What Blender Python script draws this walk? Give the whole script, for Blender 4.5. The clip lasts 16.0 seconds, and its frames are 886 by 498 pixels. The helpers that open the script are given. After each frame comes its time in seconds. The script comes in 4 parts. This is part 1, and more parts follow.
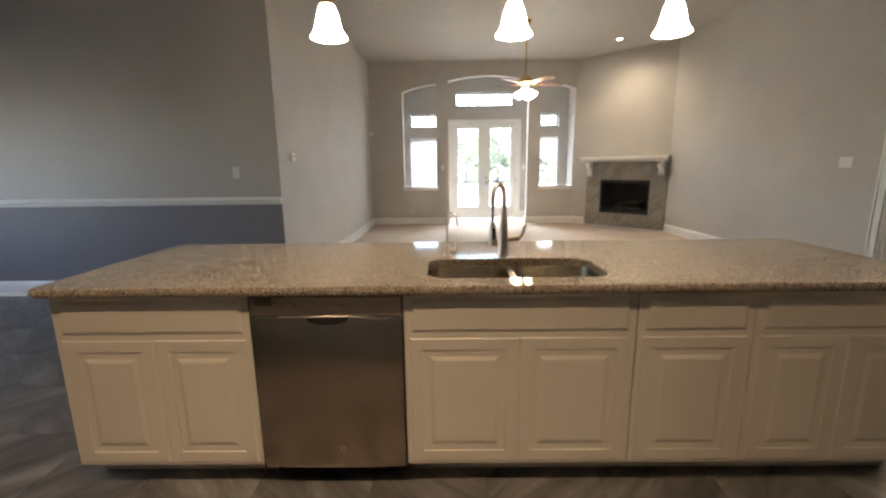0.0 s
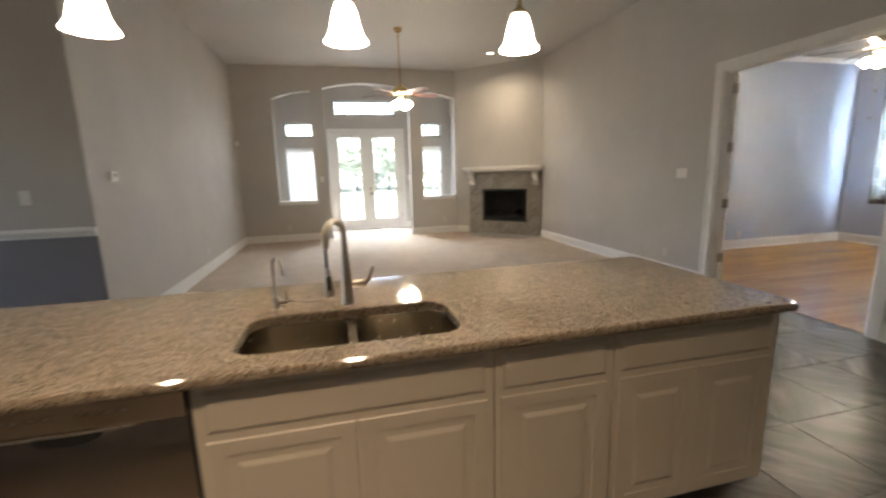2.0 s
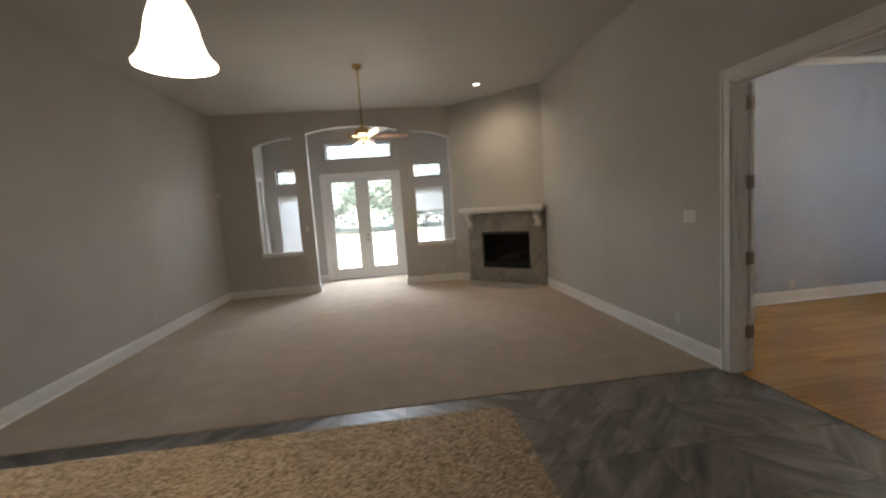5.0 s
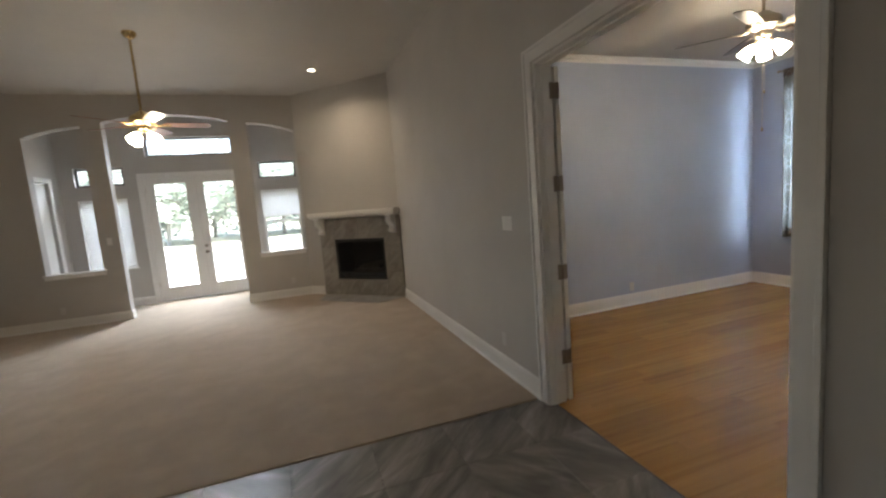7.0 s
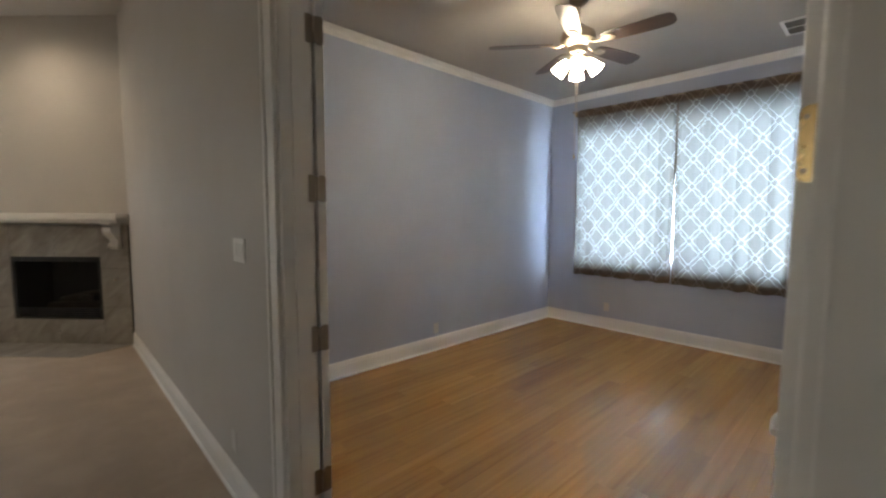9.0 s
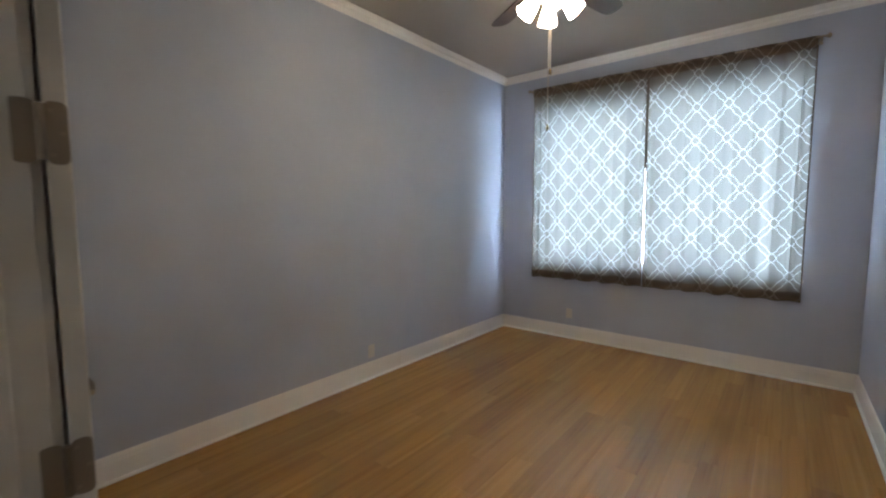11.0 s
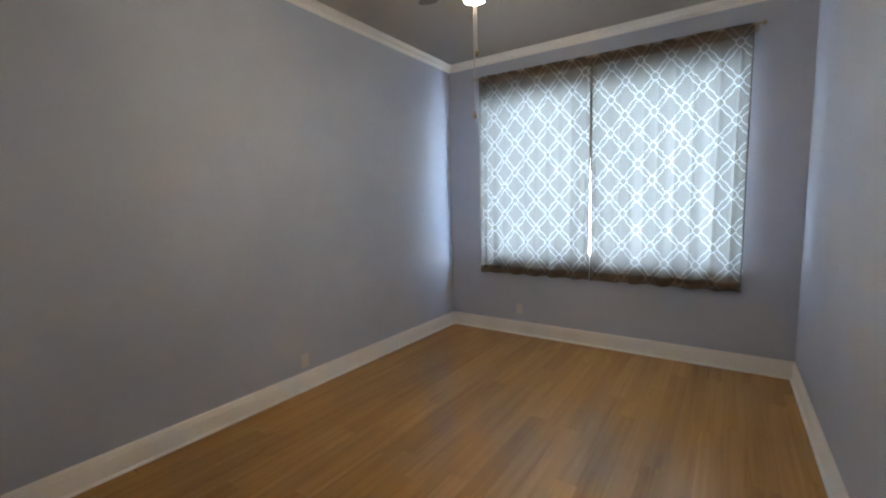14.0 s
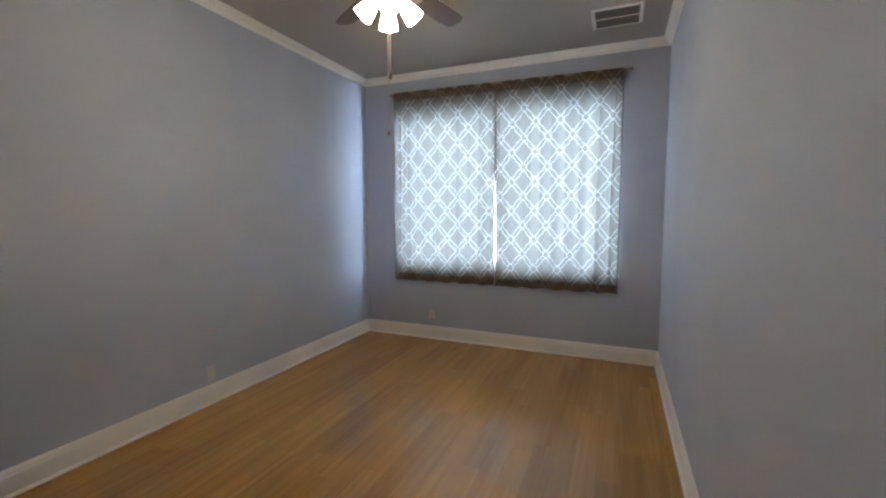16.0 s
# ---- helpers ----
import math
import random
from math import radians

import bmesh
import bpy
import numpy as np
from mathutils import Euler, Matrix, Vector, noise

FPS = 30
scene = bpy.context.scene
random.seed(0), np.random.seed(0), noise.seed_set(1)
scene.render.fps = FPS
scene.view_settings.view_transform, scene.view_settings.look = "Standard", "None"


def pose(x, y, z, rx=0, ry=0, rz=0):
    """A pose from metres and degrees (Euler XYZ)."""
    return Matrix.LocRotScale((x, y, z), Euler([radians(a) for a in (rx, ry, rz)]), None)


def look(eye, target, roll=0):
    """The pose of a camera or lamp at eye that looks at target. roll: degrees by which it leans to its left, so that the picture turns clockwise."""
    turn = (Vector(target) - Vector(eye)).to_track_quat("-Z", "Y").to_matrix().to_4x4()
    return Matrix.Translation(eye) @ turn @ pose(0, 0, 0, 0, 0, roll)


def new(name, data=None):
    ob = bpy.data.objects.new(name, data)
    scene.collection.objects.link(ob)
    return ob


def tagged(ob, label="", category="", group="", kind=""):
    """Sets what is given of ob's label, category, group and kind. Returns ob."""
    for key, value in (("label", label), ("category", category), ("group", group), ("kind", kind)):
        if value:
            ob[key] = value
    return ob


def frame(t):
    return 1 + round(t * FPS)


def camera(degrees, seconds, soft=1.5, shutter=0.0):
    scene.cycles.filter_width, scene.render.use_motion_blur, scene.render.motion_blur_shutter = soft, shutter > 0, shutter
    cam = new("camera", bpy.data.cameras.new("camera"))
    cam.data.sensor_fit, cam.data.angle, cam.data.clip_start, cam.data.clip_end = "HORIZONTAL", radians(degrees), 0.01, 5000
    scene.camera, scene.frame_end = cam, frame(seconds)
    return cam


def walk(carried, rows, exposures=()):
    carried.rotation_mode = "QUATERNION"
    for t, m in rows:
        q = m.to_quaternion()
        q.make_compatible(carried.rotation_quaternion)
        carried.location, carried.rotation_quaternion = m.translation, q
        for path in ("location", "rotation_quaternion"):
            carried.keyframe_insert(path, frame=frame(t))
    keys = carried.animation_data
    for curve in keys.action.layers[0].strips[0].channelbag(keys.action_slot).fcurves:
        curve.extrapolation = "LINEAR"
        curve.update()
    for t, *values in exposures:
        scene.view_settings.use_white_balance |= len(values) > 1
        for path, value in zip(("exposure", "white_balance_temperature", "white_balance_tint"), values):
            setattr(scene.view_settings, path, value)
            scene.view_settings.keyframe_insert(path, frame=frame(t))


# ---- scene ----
cam = camera(93.2, 16.0, soft=2.3, shutter=0.5)
PATH = [
    (0, (0.139, 0.149, 1.356), (0.12, 2.112, 0.972), -0.7),
    (0.5, (0.164, 0.188, 1.353), (0.165, 2.143, 0.934), -1.4),
    (1, (0.234, 0.237, 1.399), (0.343, 2.198, 1.021), -0.3),
    (1.5, (0.315, 0.317, 1.429), (0.53, 2.269, 1.05), -0.5),
    (2, (0.422, 0.479, 1.453), (0.881, 2.391, 1.089), -1.5),
    (2.5, (0.571, 0.646, 1.499), (1.237, 2.492, 1.114), -2.1),
    (3, (0.784, 0.8, 1.539), (1.133, 2.754, 1.296), -3.6),
    (5.5, (2.11, 1.391, 1.614), (2.341, 3.368, 1.413), -4.0),
    (6, (2.421, 1.505, 1.59), (2.722, 3.465, 1.329), -3.5),
    (6.5, (2.694, 1.693, 1.569), (3.228, 3.605, 1.325), -3.4),
    (7, (2.995, 1.9, 1.583), (3.641, 3.779, 1.354), -4.6),
    (7.5, (3.246, 2.109, 1.596), (3.93, 3.982, 1.445), -1.9),
    (8, (3.494, 2.373, 1.573), (4.423, 4.138, 1.425), -1.7),
    (8.5, (3.759, 2.601, 1.551), (4.919, 4.221, 1.372), -1.8),
    (9, (3.956, 2.823, 1.531), (5.325, 4.272, 1.368), 0.2),
    (11.5, (4.806, 3.482, 1.489), (6.354, 4.737, 1.313), -0.1),
    (12, (4.938, 3.497, 1.499), (6.452, 4.786, 1.288), 0.1),
    (12.5, (4.998, 3.473, 1.513), (6.521, 4.75, 1.295), -0.1),
    (13, (5.031, 3.442, 1.495), (6.583, 4.683, 1.266), -1.0),
    (13.5, (5.017, 3.412, 1.52), (6.603, 4.609, 1.298), -1.4),
    (14, (4.976, 3.394, 1.517), (6.617, 4.516, 1.307), -1.2),
    (14.5, (4.92, 3.375, 1.51), (6.609, 4.426, 1.307), -0.6),
    (15, (4.878, 3.359, 1.495), (6.621, 4.32, 1.3), -0.2),
    (15.5, (4.839, 3.333, 1.521), (6.634, 4.194, 1.323), 0.1),
    (16, (4.81, 3.288, 1.515), (6.647, 4.059, 1.349), 0.0),
]
walk(cam, [(t, look(eye, target, roll)) for t, eye, target, roll in PATH],
     exposures=((0, 3.5), (3, 3.1), (5.5, 2.48), (7, 2.54), (8, 2.54), (9.2, 2.52), (11.3, 2.42), (16, 2.38)))

# ---------------------------------------------------------------- world, sun, exposure
SUN_ELEV, SUN_AZ = radians(58), radians(187)
world = bpy.data.worlds.new("sky")
scene.world = world
world.use_nodes = True
wn = world.node_tree.nodes
sky = wn.new("ShaderNodeTexSky")
sky.sky_type, sky.sun_disc = "NISHITA", False
sky.sun_elevation, sky.sun_rotation = SUN_ELEV, SUN_AZ
wn["Background"].inputs["Strength"].default_value = 0.15
world.node_tree.links.new(sky.outputs["Color"], wn["Background"].inputs["Color"])
sun = new("sun", bpy.data.lights.new("sun", "SUN"))
sun.data.energy, sun.data.angle, sun.data.color = 5.0, radians(0.5), (1.0, 0.95, 0.88)
sun.matrix_world = look((4 * math.cos(SUN_ELEV) * math.sin(SUN_AZ), 4 * math.cos(SUN_ELEV) * math.cos(SUN_AZ), 4 * math.sin(SUN_ELEV)), (0, 0, 0))


def lamp(name, kind, place, target, watts, colour, size=0.1, size_y=0.0, spot=0.0):
    ob = new(name, bpy.data.lights.new(name, kind))
    d = ob.data
    d.energy, d.color = watts, colour
    if kind == "AREA":
        d.size = size
        if size_y:
            d.shape, d.size_y = "RECTANGLE", size_y
        else:
            d.shape = "DISK"
    else:
        d.shadow_soft_size = size
    if spot:
        d.spot_size, d.spot_blend = radians(spot), 1.0
    ob.matrix_world = look(place, target)
    return ob


WARM, COOL = (1.0, 0.81, 0.58), (0.62, 0.80, 1.0)
# daylight that enters at the windows
lamp("door_daylight", "AREA", (1.15, 15.6, 4.95), (1.15, 9.6, 0.9), 280, (0.80, 0.89, 1.0), 6.0, 1.6)
lamp("bedroom_daylight", "AREA", (9.75, 4.56, 1.8), (8.0, 4.56, 1.7), 145, COOL, 2.5, 1.9)
lamp("dining_daylight", "AREA", (-5.95, 2.6, 1.6), (-3.5, 2.6, 0.0), 1.3, (0.82, 0.86, 1.0), 1.6, 1.5)
# ceiling lamps
lamp("fireplace_downlight", "SPOT", (3.477, 8.79, 3.68), (3.75, 9.12, 0.0), 12.5, WARM, 0.08, spot=150)
for kx, ky in ((-1.2, 0.1), (0.45, 0.1)):
    lamp("kitchen_downlight", "SPOT", (kx, ky, 3.64), (kx, ky + 0.25, 0), 24, (1.0, 0.75, 0.49), 0.06, spot=84)

# ---------------------------------------------------------------- materials


def node_mat(name):
    m = bpy.data.materials.new(name)
    m.use_nodes = True
    nt = m.node_tree
    return m, nt, nt.nodes["Principled BSDF"]


def coords(nt, scale=(1, 1, 1), rot=(0, 0, 0), loc=(0, 0, 0)):
    tc, mp = nt.nodes.new("ShaderNodeTexCoord"), nt.nodes.new("ShaderNodeMapping")
    mp.inputs["Scale"].default_value, mp.inputs["Rotation"].default_value, mp.inputs["Location"].default_value = scale, rot, loc
    nt.links.new(tc.outputs["Object"], mp.inputs["Vector"])
    return mp.outputs["Vector"]


def noise_tex(nt, vec, scale, detail=4, rough=0.55, distort=0.0):
    n = nt.nodes.new("ShaderNodeTexNoise")
    n.inputs["Scale"].default_value, n.inputs["Detail"].default_value = scale, detail
    n.inputs["Roughness"].default_value, n.inputs["Distortion"].default_value = rough, distort
    nt.links.new(vec, n.inputs["Vector"])
    return n.outputs["Fac"]


def ramp(nt, fac, stops):
    r = nt.nodes.new("ShaderNodeValToRGB")
    e = r.color_ramp.elements
    while len(e) < len(stops):
        e.new(0.5)
    for el, (p, c) in zip(e, stops):
        el.position, el.color = p, (*c, 1)
    nt.links.new(fac, r.inputs["Fac"])
    return r.outputs["Color"]


def mixc(nt, fac, a, b, mode="MIX"):
    m = nt.nodes.new("ShaderNodeMix")
    m.data_type, m.blend_type = "RGBA", mode
    for sock, v in ((m.inputs["Factor"], fac), (m.inputs["A"], a), (m.inputs["B"], b)):
        if isinstance(v, (int, float)):
            sock.default_value = v
        elif isinstance(v, tuple):
            sock.default_value = (*v, 1)
        else:
            nt.links.new(v, sock)
    return m.outputs["Result"]


def calc(nt, op, a, b=0.0, c=0.0):
    m = nt.nodes.new("ShaderNodeMath")
    m.operation = op
    for sock, v in zip(m.inputs, (a, b, c)):
        if isinstance(v, (int, float)):
            sock.default_value = v
        else:
            nt.links.new(v, sock)
    return m.outputs["Value"]


def bump(nt, bsdf, height, strength=0.2, dist=0.01):
    b = nt.nodes.new("ShaderNodeBump")
    b.inputs["Strength"].default_value, b.inputs["Distance"].default_value = strength, dist
    nt.links.new(height, b.inputs["Height"])
    nt.links.new(b.outputs["Normal"], bsdf.inputs["Normal"])


def paint(name, colour, rough=0.6, vary=0.05, grain=220, strength=0.12):
    m, nt, b = node_mat(name)
    v = coords(nt)
    dark = tuple(c * (1 - vary * 2) for c in colour)
    big = noise_tex(nt, v, 1.3, 5)
    nt.links.new(ramp(nt, big, [(0.3, dark), (0.7, colour)]), b.inputs["Base Color"])
    b.inputs["Roughness"].default_value = rough
    bump(nt, b, noise_tex(nt, v, grain, 3), strength, 0.002)
    return m


def metal(name, colour, rough, brushed=(1, 1, 1), vary=0.06):
    m, nt, b = node_mat(name)
    v = coords(nt, brushed)
    b.inputs["Base Color"].default_value, b.inputs["Metallic"].default_value = (*colour, 1), 1.0
    n = noise_tex(nt, v, 40, 3)
    r = calc(nt, "MULTIPLY_ADD", n, vary * 2, rough - vary)
    nt.links.new(r, b.inputs["Roughness"])
    bump(nt, b, n, 0.02, 0.0005)
    return m


def plain(name, colour, rough=0.5, vary=0.08):
    m, nt, b = node_mat(name)
    n = noise_tex(nt, coords(nt), 30, 3)
    nt.links.new(ramp(nt, n, [(0.3, tuple(c * (1 - vary) for c in colour)), (0.7, colour)]), b.inputs["Base Color"])
    b.inputs["Roughness"].default_value = rough
    return m


def glow(name, colour, strength):
    m, nt, b = node_mat(name)
    b.inputs["Base Color"].default_value = (0.85, 0.82, 0.75, 1)
    b.inputs["Roughness"].default_value = 0.25
    b.inputs["Emission Color"].default_value, b.inputs["Emission Strength"].default_value = (*colour, 1), strength
    return m


def glass_mat(name):
    m, nt, b = node_mat(name)
    b.inputs["Base Color"].default_value = (0.97, 0.98, 0.98, 1)
    b.inputs["Roughness"].default_value, b.inputs["Transmission Weight"].default_value = 0.0, 1.0
    b.inputs["IOR"].default_value = 1.45
    return m


def granite_mat():
    m, nt, b = node_mat("granite")
    v = coords(nt)
    vor = nt.nodes.new("ShaderNodeTexVoronoi")
    vor.inputs["Scale"].default_value = 240
    nt.links.new(v, vor.inputs["Vector"])
    sep = nt.nodes.new("ShaderNodeSeparateColor")
    nt.links.new(vor.outputs["Color"], sep.inputs["Color"])
    grains = ramp(nt, sep.outputs["Red"], [(0.0, (0.06, 0.042, 0.03)), (0.17, (0.15, 0.108, 0.076)), (0.3, (0.31, 0.248, 0.183)), (0.62, (0.41, 0.345, 0.27)), (1.0, (0.60, 0.53, 0.445))])
    patch = ramp(nt, noise_tex(nt, v, 22, 5, 0.6), [(0.35, (0.80, 0.75, 0.70)), (0.65, (1.0, 0.97, 0.94))])
    col = mixc(nt, 1.0, grains, patch, "MULTIPLY")
    fleck = ramp(nt, noise_tex(nt, v, 60, 4, 0.7), [(0.30, (0.55, 0.48, 0.42)), (0.42, (1, 1, 1))])
    nt.links.new(mixc(nt, 1.0, col, fleck, "MULTIPLY"), b.inputs["Base Color"])
    b.inputs["Roughness"].default_value, b.inputs["Specular IOR Level"].default_value = 0.065, 0.5
    return m


def tile_mat():
    m, nt, b = node_mat("floor_tile")
    info = nt.nodes.new("ShaderNodeObjectInfo")
    tc, mp = nt.nodes.new("ShaderNodeTexCoord"), nt.nodes.new("ShaderNodeMapping")
    turn = calc(nt, "ADD", calc(nt, "MULTIPLY", calc(nt, "ROUND", calc(nt, "MULTIPLY", info.outputs["Random"], 3.0)), math.pi / 2), math.pi / 4)
    rot = nt.nodes.new("ShaderNodeCombineXYZ")
    nt.links.new(turn, rot.inputs["Z"])
    shift = nt.nodes.new("ShaderNodeCombineXYZ")
    nt.links.new(calc(nt, "MULTIPLY", info.outputs["Random"], 37.0), shift.inputs["X"])
    nt.links.new(calc(nt, "MULTIPLY", info.outputs["Random"], 91.0), shift.inputs["Y"])
    nt.links.new(tc.outputs["Object"], mp.inputs["Vector"])
    nt.links.new(rot.outputs["Vector"], mp.inputs["Rotation"])
    nt.links.new(shift.outputs["Vector"], mp.inputs["Location"])
    st = nt.nodes.new("ShaderNodeMapping")
    st.inputs["Scale"].default_value = (1.1, 4.6, 1.0)
    nt.links.new(mp.outputs["Vector"], st.inputs["Vector"])
    veins = noise_tex(nt, st.outputs["Vector"], 1.5, 5, 0.5, 0.9)
    col = ramp(nt, veins, [(0.28, (0.065, 0.057, 0.051)), (0.43, (0.125, 0.113, 0.103)), (0.56, (0.20, 0.184, 0.169)), (0.73, (0.31, 0.288, 0.267))])
    fine = ramp(nt, noise_tex(nt, st.outputs["Vector"], 6, 5, 0.6, 0.8), [(0.35, (0.82, 0.80, 0.78)), (0.65, (1, 1, 1))])
    nt.links.new(mixc(nt, 1.0, col, fine, "MULTIPLY"), b.inputs["Base Color"])
    nt.links.new(calc(nt, "MULTIPLY_ADD", veins, 0.2, 0.27), b.inputs["Roughness"])
    bump(nt, b, veins, 0.06, 0.003)
    return m


def wood_mat():
    m, nt, b = node_mat("plank_wood")
    info = nt.nodes.new("ShaderNodeObjectInfo")
    tc, mp = nt.nodes.new("ShaderNodeTexCoord"), nt.nodes.new("ShaderNodeMapping")
    shift = nt.nodes.new("ShaderNodeCombineXYZ")
    nt.links.new(calc(nt, "MULTIPLY", info.outputs["Random"], 53.0), shift.inputs["X"])
    nt.links.new(calc(nt, "MULTIPLY", info.outputs["Random"], 17.0), shift.inputs["Y"])
    nt.links.new(tc.outputs["Object"], mp.inputs["Vector"])
    nt.links.new(shift.outputs["Vector"], mp.inputs["Location"])
    mp.inputs["Scale"].default_value = (0.4, 12.0, 1.0)
    grain = noise_tex(nt, mp.outputs["Vector"], 1.8, 5, 0.6, 0.2)
    col = ramp(nt, grain, [(0.28, (0.300, 0.152, 0.043)), (0.42, (0.385, 0.203, 0.060)), (0.55, (0.420, 0.224, 0.068)), (0.72, (0.470, 0.260, 0.084))])
    tone = ramp(nt, info.outputs["Random"], [(0.0, (0.84, 0.82, 0.79)), (0.5, (0.97, 0.96, 0.95)), (1.0, (1.08, 1.07, 1.05))])
    nt.links.new(mixc(nt, 1.0, col, tone, "MULTIPLY"), b.inputs["Base Color"])
    b.inputs["Roughness"].default_value = 0.24
    return m


def carpet_mat():
    m, nt, b = node_mat("carpet_pile")
    v = coords(nt)
    big = noise_tex(nt, v, 3.2, 5, 0.62, 0.25)
    fine = noise_tex(nt, v, 150, 4, 0.7)
    c1 = ramp(nt, big, [(0.36, (0.445, 0.342, 0.238)), (0.5, (0.475, 0.367, 0.258)), (0.64, (0.53, 0.415, 0.298))])
    c2 = ramp(nt, fine, [(0.3, (0.72, 0.70, 0.68)), (0.7, (1.0, 1.0, 1.0))])
    nt.links.new(mixc(nt, 1.0, c1, c2, "MULTIPLY"), b.inputs["Base Color"])
    b.inputs["Roughness"].default_value = 1.0
    b.inputs["Sheen Weight"].default_value, b.inputs["Sheen Roughness"].default_value = 0.25, 0.6
    bump(nt, b, fine, 0.7, 0.012)
    return m


def stone_mat():
    m, nt, b = node_mat("hearth_stone")
    info = nt.nodes.new("ShaderNodeObjectInfo")
    tc, mp = nt.nodes.new("ShaderNodeTexCoord"), nt.nodes.new("ShaderNodeMapping")
    shift = nt.nodes.new("ShaderNodeCombineXYZ")
    nt.links.new(calc(nt, "MULTIPLY", info.outputs["Random"], 61.0), shift.inputs["X"])
    nt.links.new(calc(nt, "MULTIPLY", info.outputs["Random"], 23.0), shift.inputs["Z"])
    nt.links.new(tc.outputs["Object"], mp.inputs["Vector"])
    nt.links.new(shift.outputs["Vector"], mp.inputs["Location"])
    mp.inputs["Rotation"].default_value = (0, radians(42), 0)
    st = nt.nodes.new("ShaderNodeMapping")
    st.inputs["Scale"].default_value = (1.6, 1.6, 4.6)
    nt.links.new(mp.outputs["Vector"], st.inputs["Vector"])
    n = noise_tex(nt, st.outputs["Vector"], 1.6, 6, 0.55, 1.0)
    col = ramp(nt, n, [(0.25, (0.19, 0.17, 0.148)), (0.45, (0.265, 0.243, 0.213)), (0.6, (0.32, 0.297, 0.262)), (0.8, (0.43, 0.40, 0.36))])
    nt.links.new(col, b.inputs["Base Color"])
    b.inputs["Roughness"].default_value = 0.42
    bump(nt, b, n, 0.08, 0.004)
    return m


def curtain_mat(name="trellis_cloth", hem=False):
    """Taupe cloth with a white trellis of double wavy lines, which lets daylight through."""
    m, nt, b = node_mat(name)
    tc = nt.nodes.new("ShaderNodeTexCoord")
    sep = nt.nodes.new("ShaderNodeSeparateXYZ")
    nt.links.new(tc.outputs["UV"], sep.inputs["Vector"])
    u = calc(nt, "DIVIDE", sep.outputs["X"], 0.25)
    w = calc(nt, "DIVIDE", sep.outputs["Y"], 0.31)
    p = calc(nt, "SUBTRACT", calc(nt, "FRACT", calc(nt, "ADD", u, w)), 0.5)
    q = calc(nt, "SUBTRACT", calc(nt, "FRACT", calc(nt, "SUBTRACT", u, w)), 0.5)

    def pair(across, along):
        """Two wavy lines side by side that run along a diagonal of the trellis."""
        slow = calc(nt, "COSINE", calc(nt, "MULTIPLY", along, 2 * math.pi))
        quick = calc(nt, "COSINE", calc(nt, "MULTIPLY", along, 4 * math.pi))
        gap = calc(nt, "ADD", calc(nt, "MULTIPLY_ADD", slow, 0.0175, 0.114), calc(nt, "MULTIPLY", quick, 0.026))
        return calc(nt, "LESS_THAN", calc(nt, "ABSOLUTE", calc(nt, "SUBTRACT", calc(nt, "ABSOLUTE", across), gap)), 0.0185)

    lines = calc(nt, "MAXIMUM", pair(p, q), pair(q, p))
    weave = noise_tex(nt, coords(nt, (1, 1, 1)), 420, 2)
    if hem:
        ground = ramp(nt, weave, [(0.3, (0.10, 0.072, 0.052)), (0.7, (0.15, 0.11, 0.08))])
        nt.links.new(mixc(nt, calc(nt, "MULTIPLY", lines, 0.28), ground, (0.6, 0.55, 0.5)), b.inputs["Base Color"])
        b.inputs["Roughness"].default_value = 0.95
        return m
    ground = ramp(nt, weave, [(0.3, (0.235, 0.205, 0.175)), (0.7, (0.31, 0.275, 0.24))])
    col = mixc(nt, lines, ground, (0.72, 0.71, 0.69))
    nt.links.new(col, b.inputs["Base Color"])
    b.inputs["Roughness"].default_value = 0.95
    tr = nt.nodes.new("ShaderNodeBsdfTranslucent")
    nt.links.new(mixc(nt, lines, (0.046, 0.046, 0.043), (0.082, 0.081, 0.077)), tr.inputs["Color"])
    mx = nt.nodes.new("ShaderNodeMixShader")
    mx.inputs["Fac"].default_value = 0.5
    nt.links.new(b.outputs["BSDF"], mx.inputs[1])
    nt.links.new(tr.outputs["BSDF"], mx.inputs[2])
    nt.links.new(mx.outputs["Shader"], nt.nodes["Material Output"].inputs["Surface"])
    bump(nt, b, weave, 0.2, 0.001)
    return m


def leaf_mat():
    m, nt, b = node_mat("glare_paled_leaves")
    n = noise_tex(nt, coords(nt), 1.2, 4)
    # whitened greens put the washed-out outdoor glare into the leaf colour
    nt.links.new(ramp(nt, n, [(0.3, (0.28, 0.34, 0.31)), (0.7, (0.40, 0.46, 0.42))]), b.inputs["Base Color"])
    b.inputs["Roughness"].default_value = 0.6
    tr = nt.nodes.new("ShaderNodeBsdfTranslucent")
    tr.inputs["Color"].default_value = (0.72, 0.76, 0.70, 1)
    mx = nt.nodes.new("ShaderNodeMixShader")
    mx.inputs["Fac"].default_value = 0.65
    nt.links.new(b.outputs["BSDF"], mx.inputs[1])
    nt.links.new(tr.outputs["BSDF"], mx.inputs[2])
    nt.links.new(mx.outputs["Shader"], nt.nodes["Material Output"].inputs["Surface"])
    return m


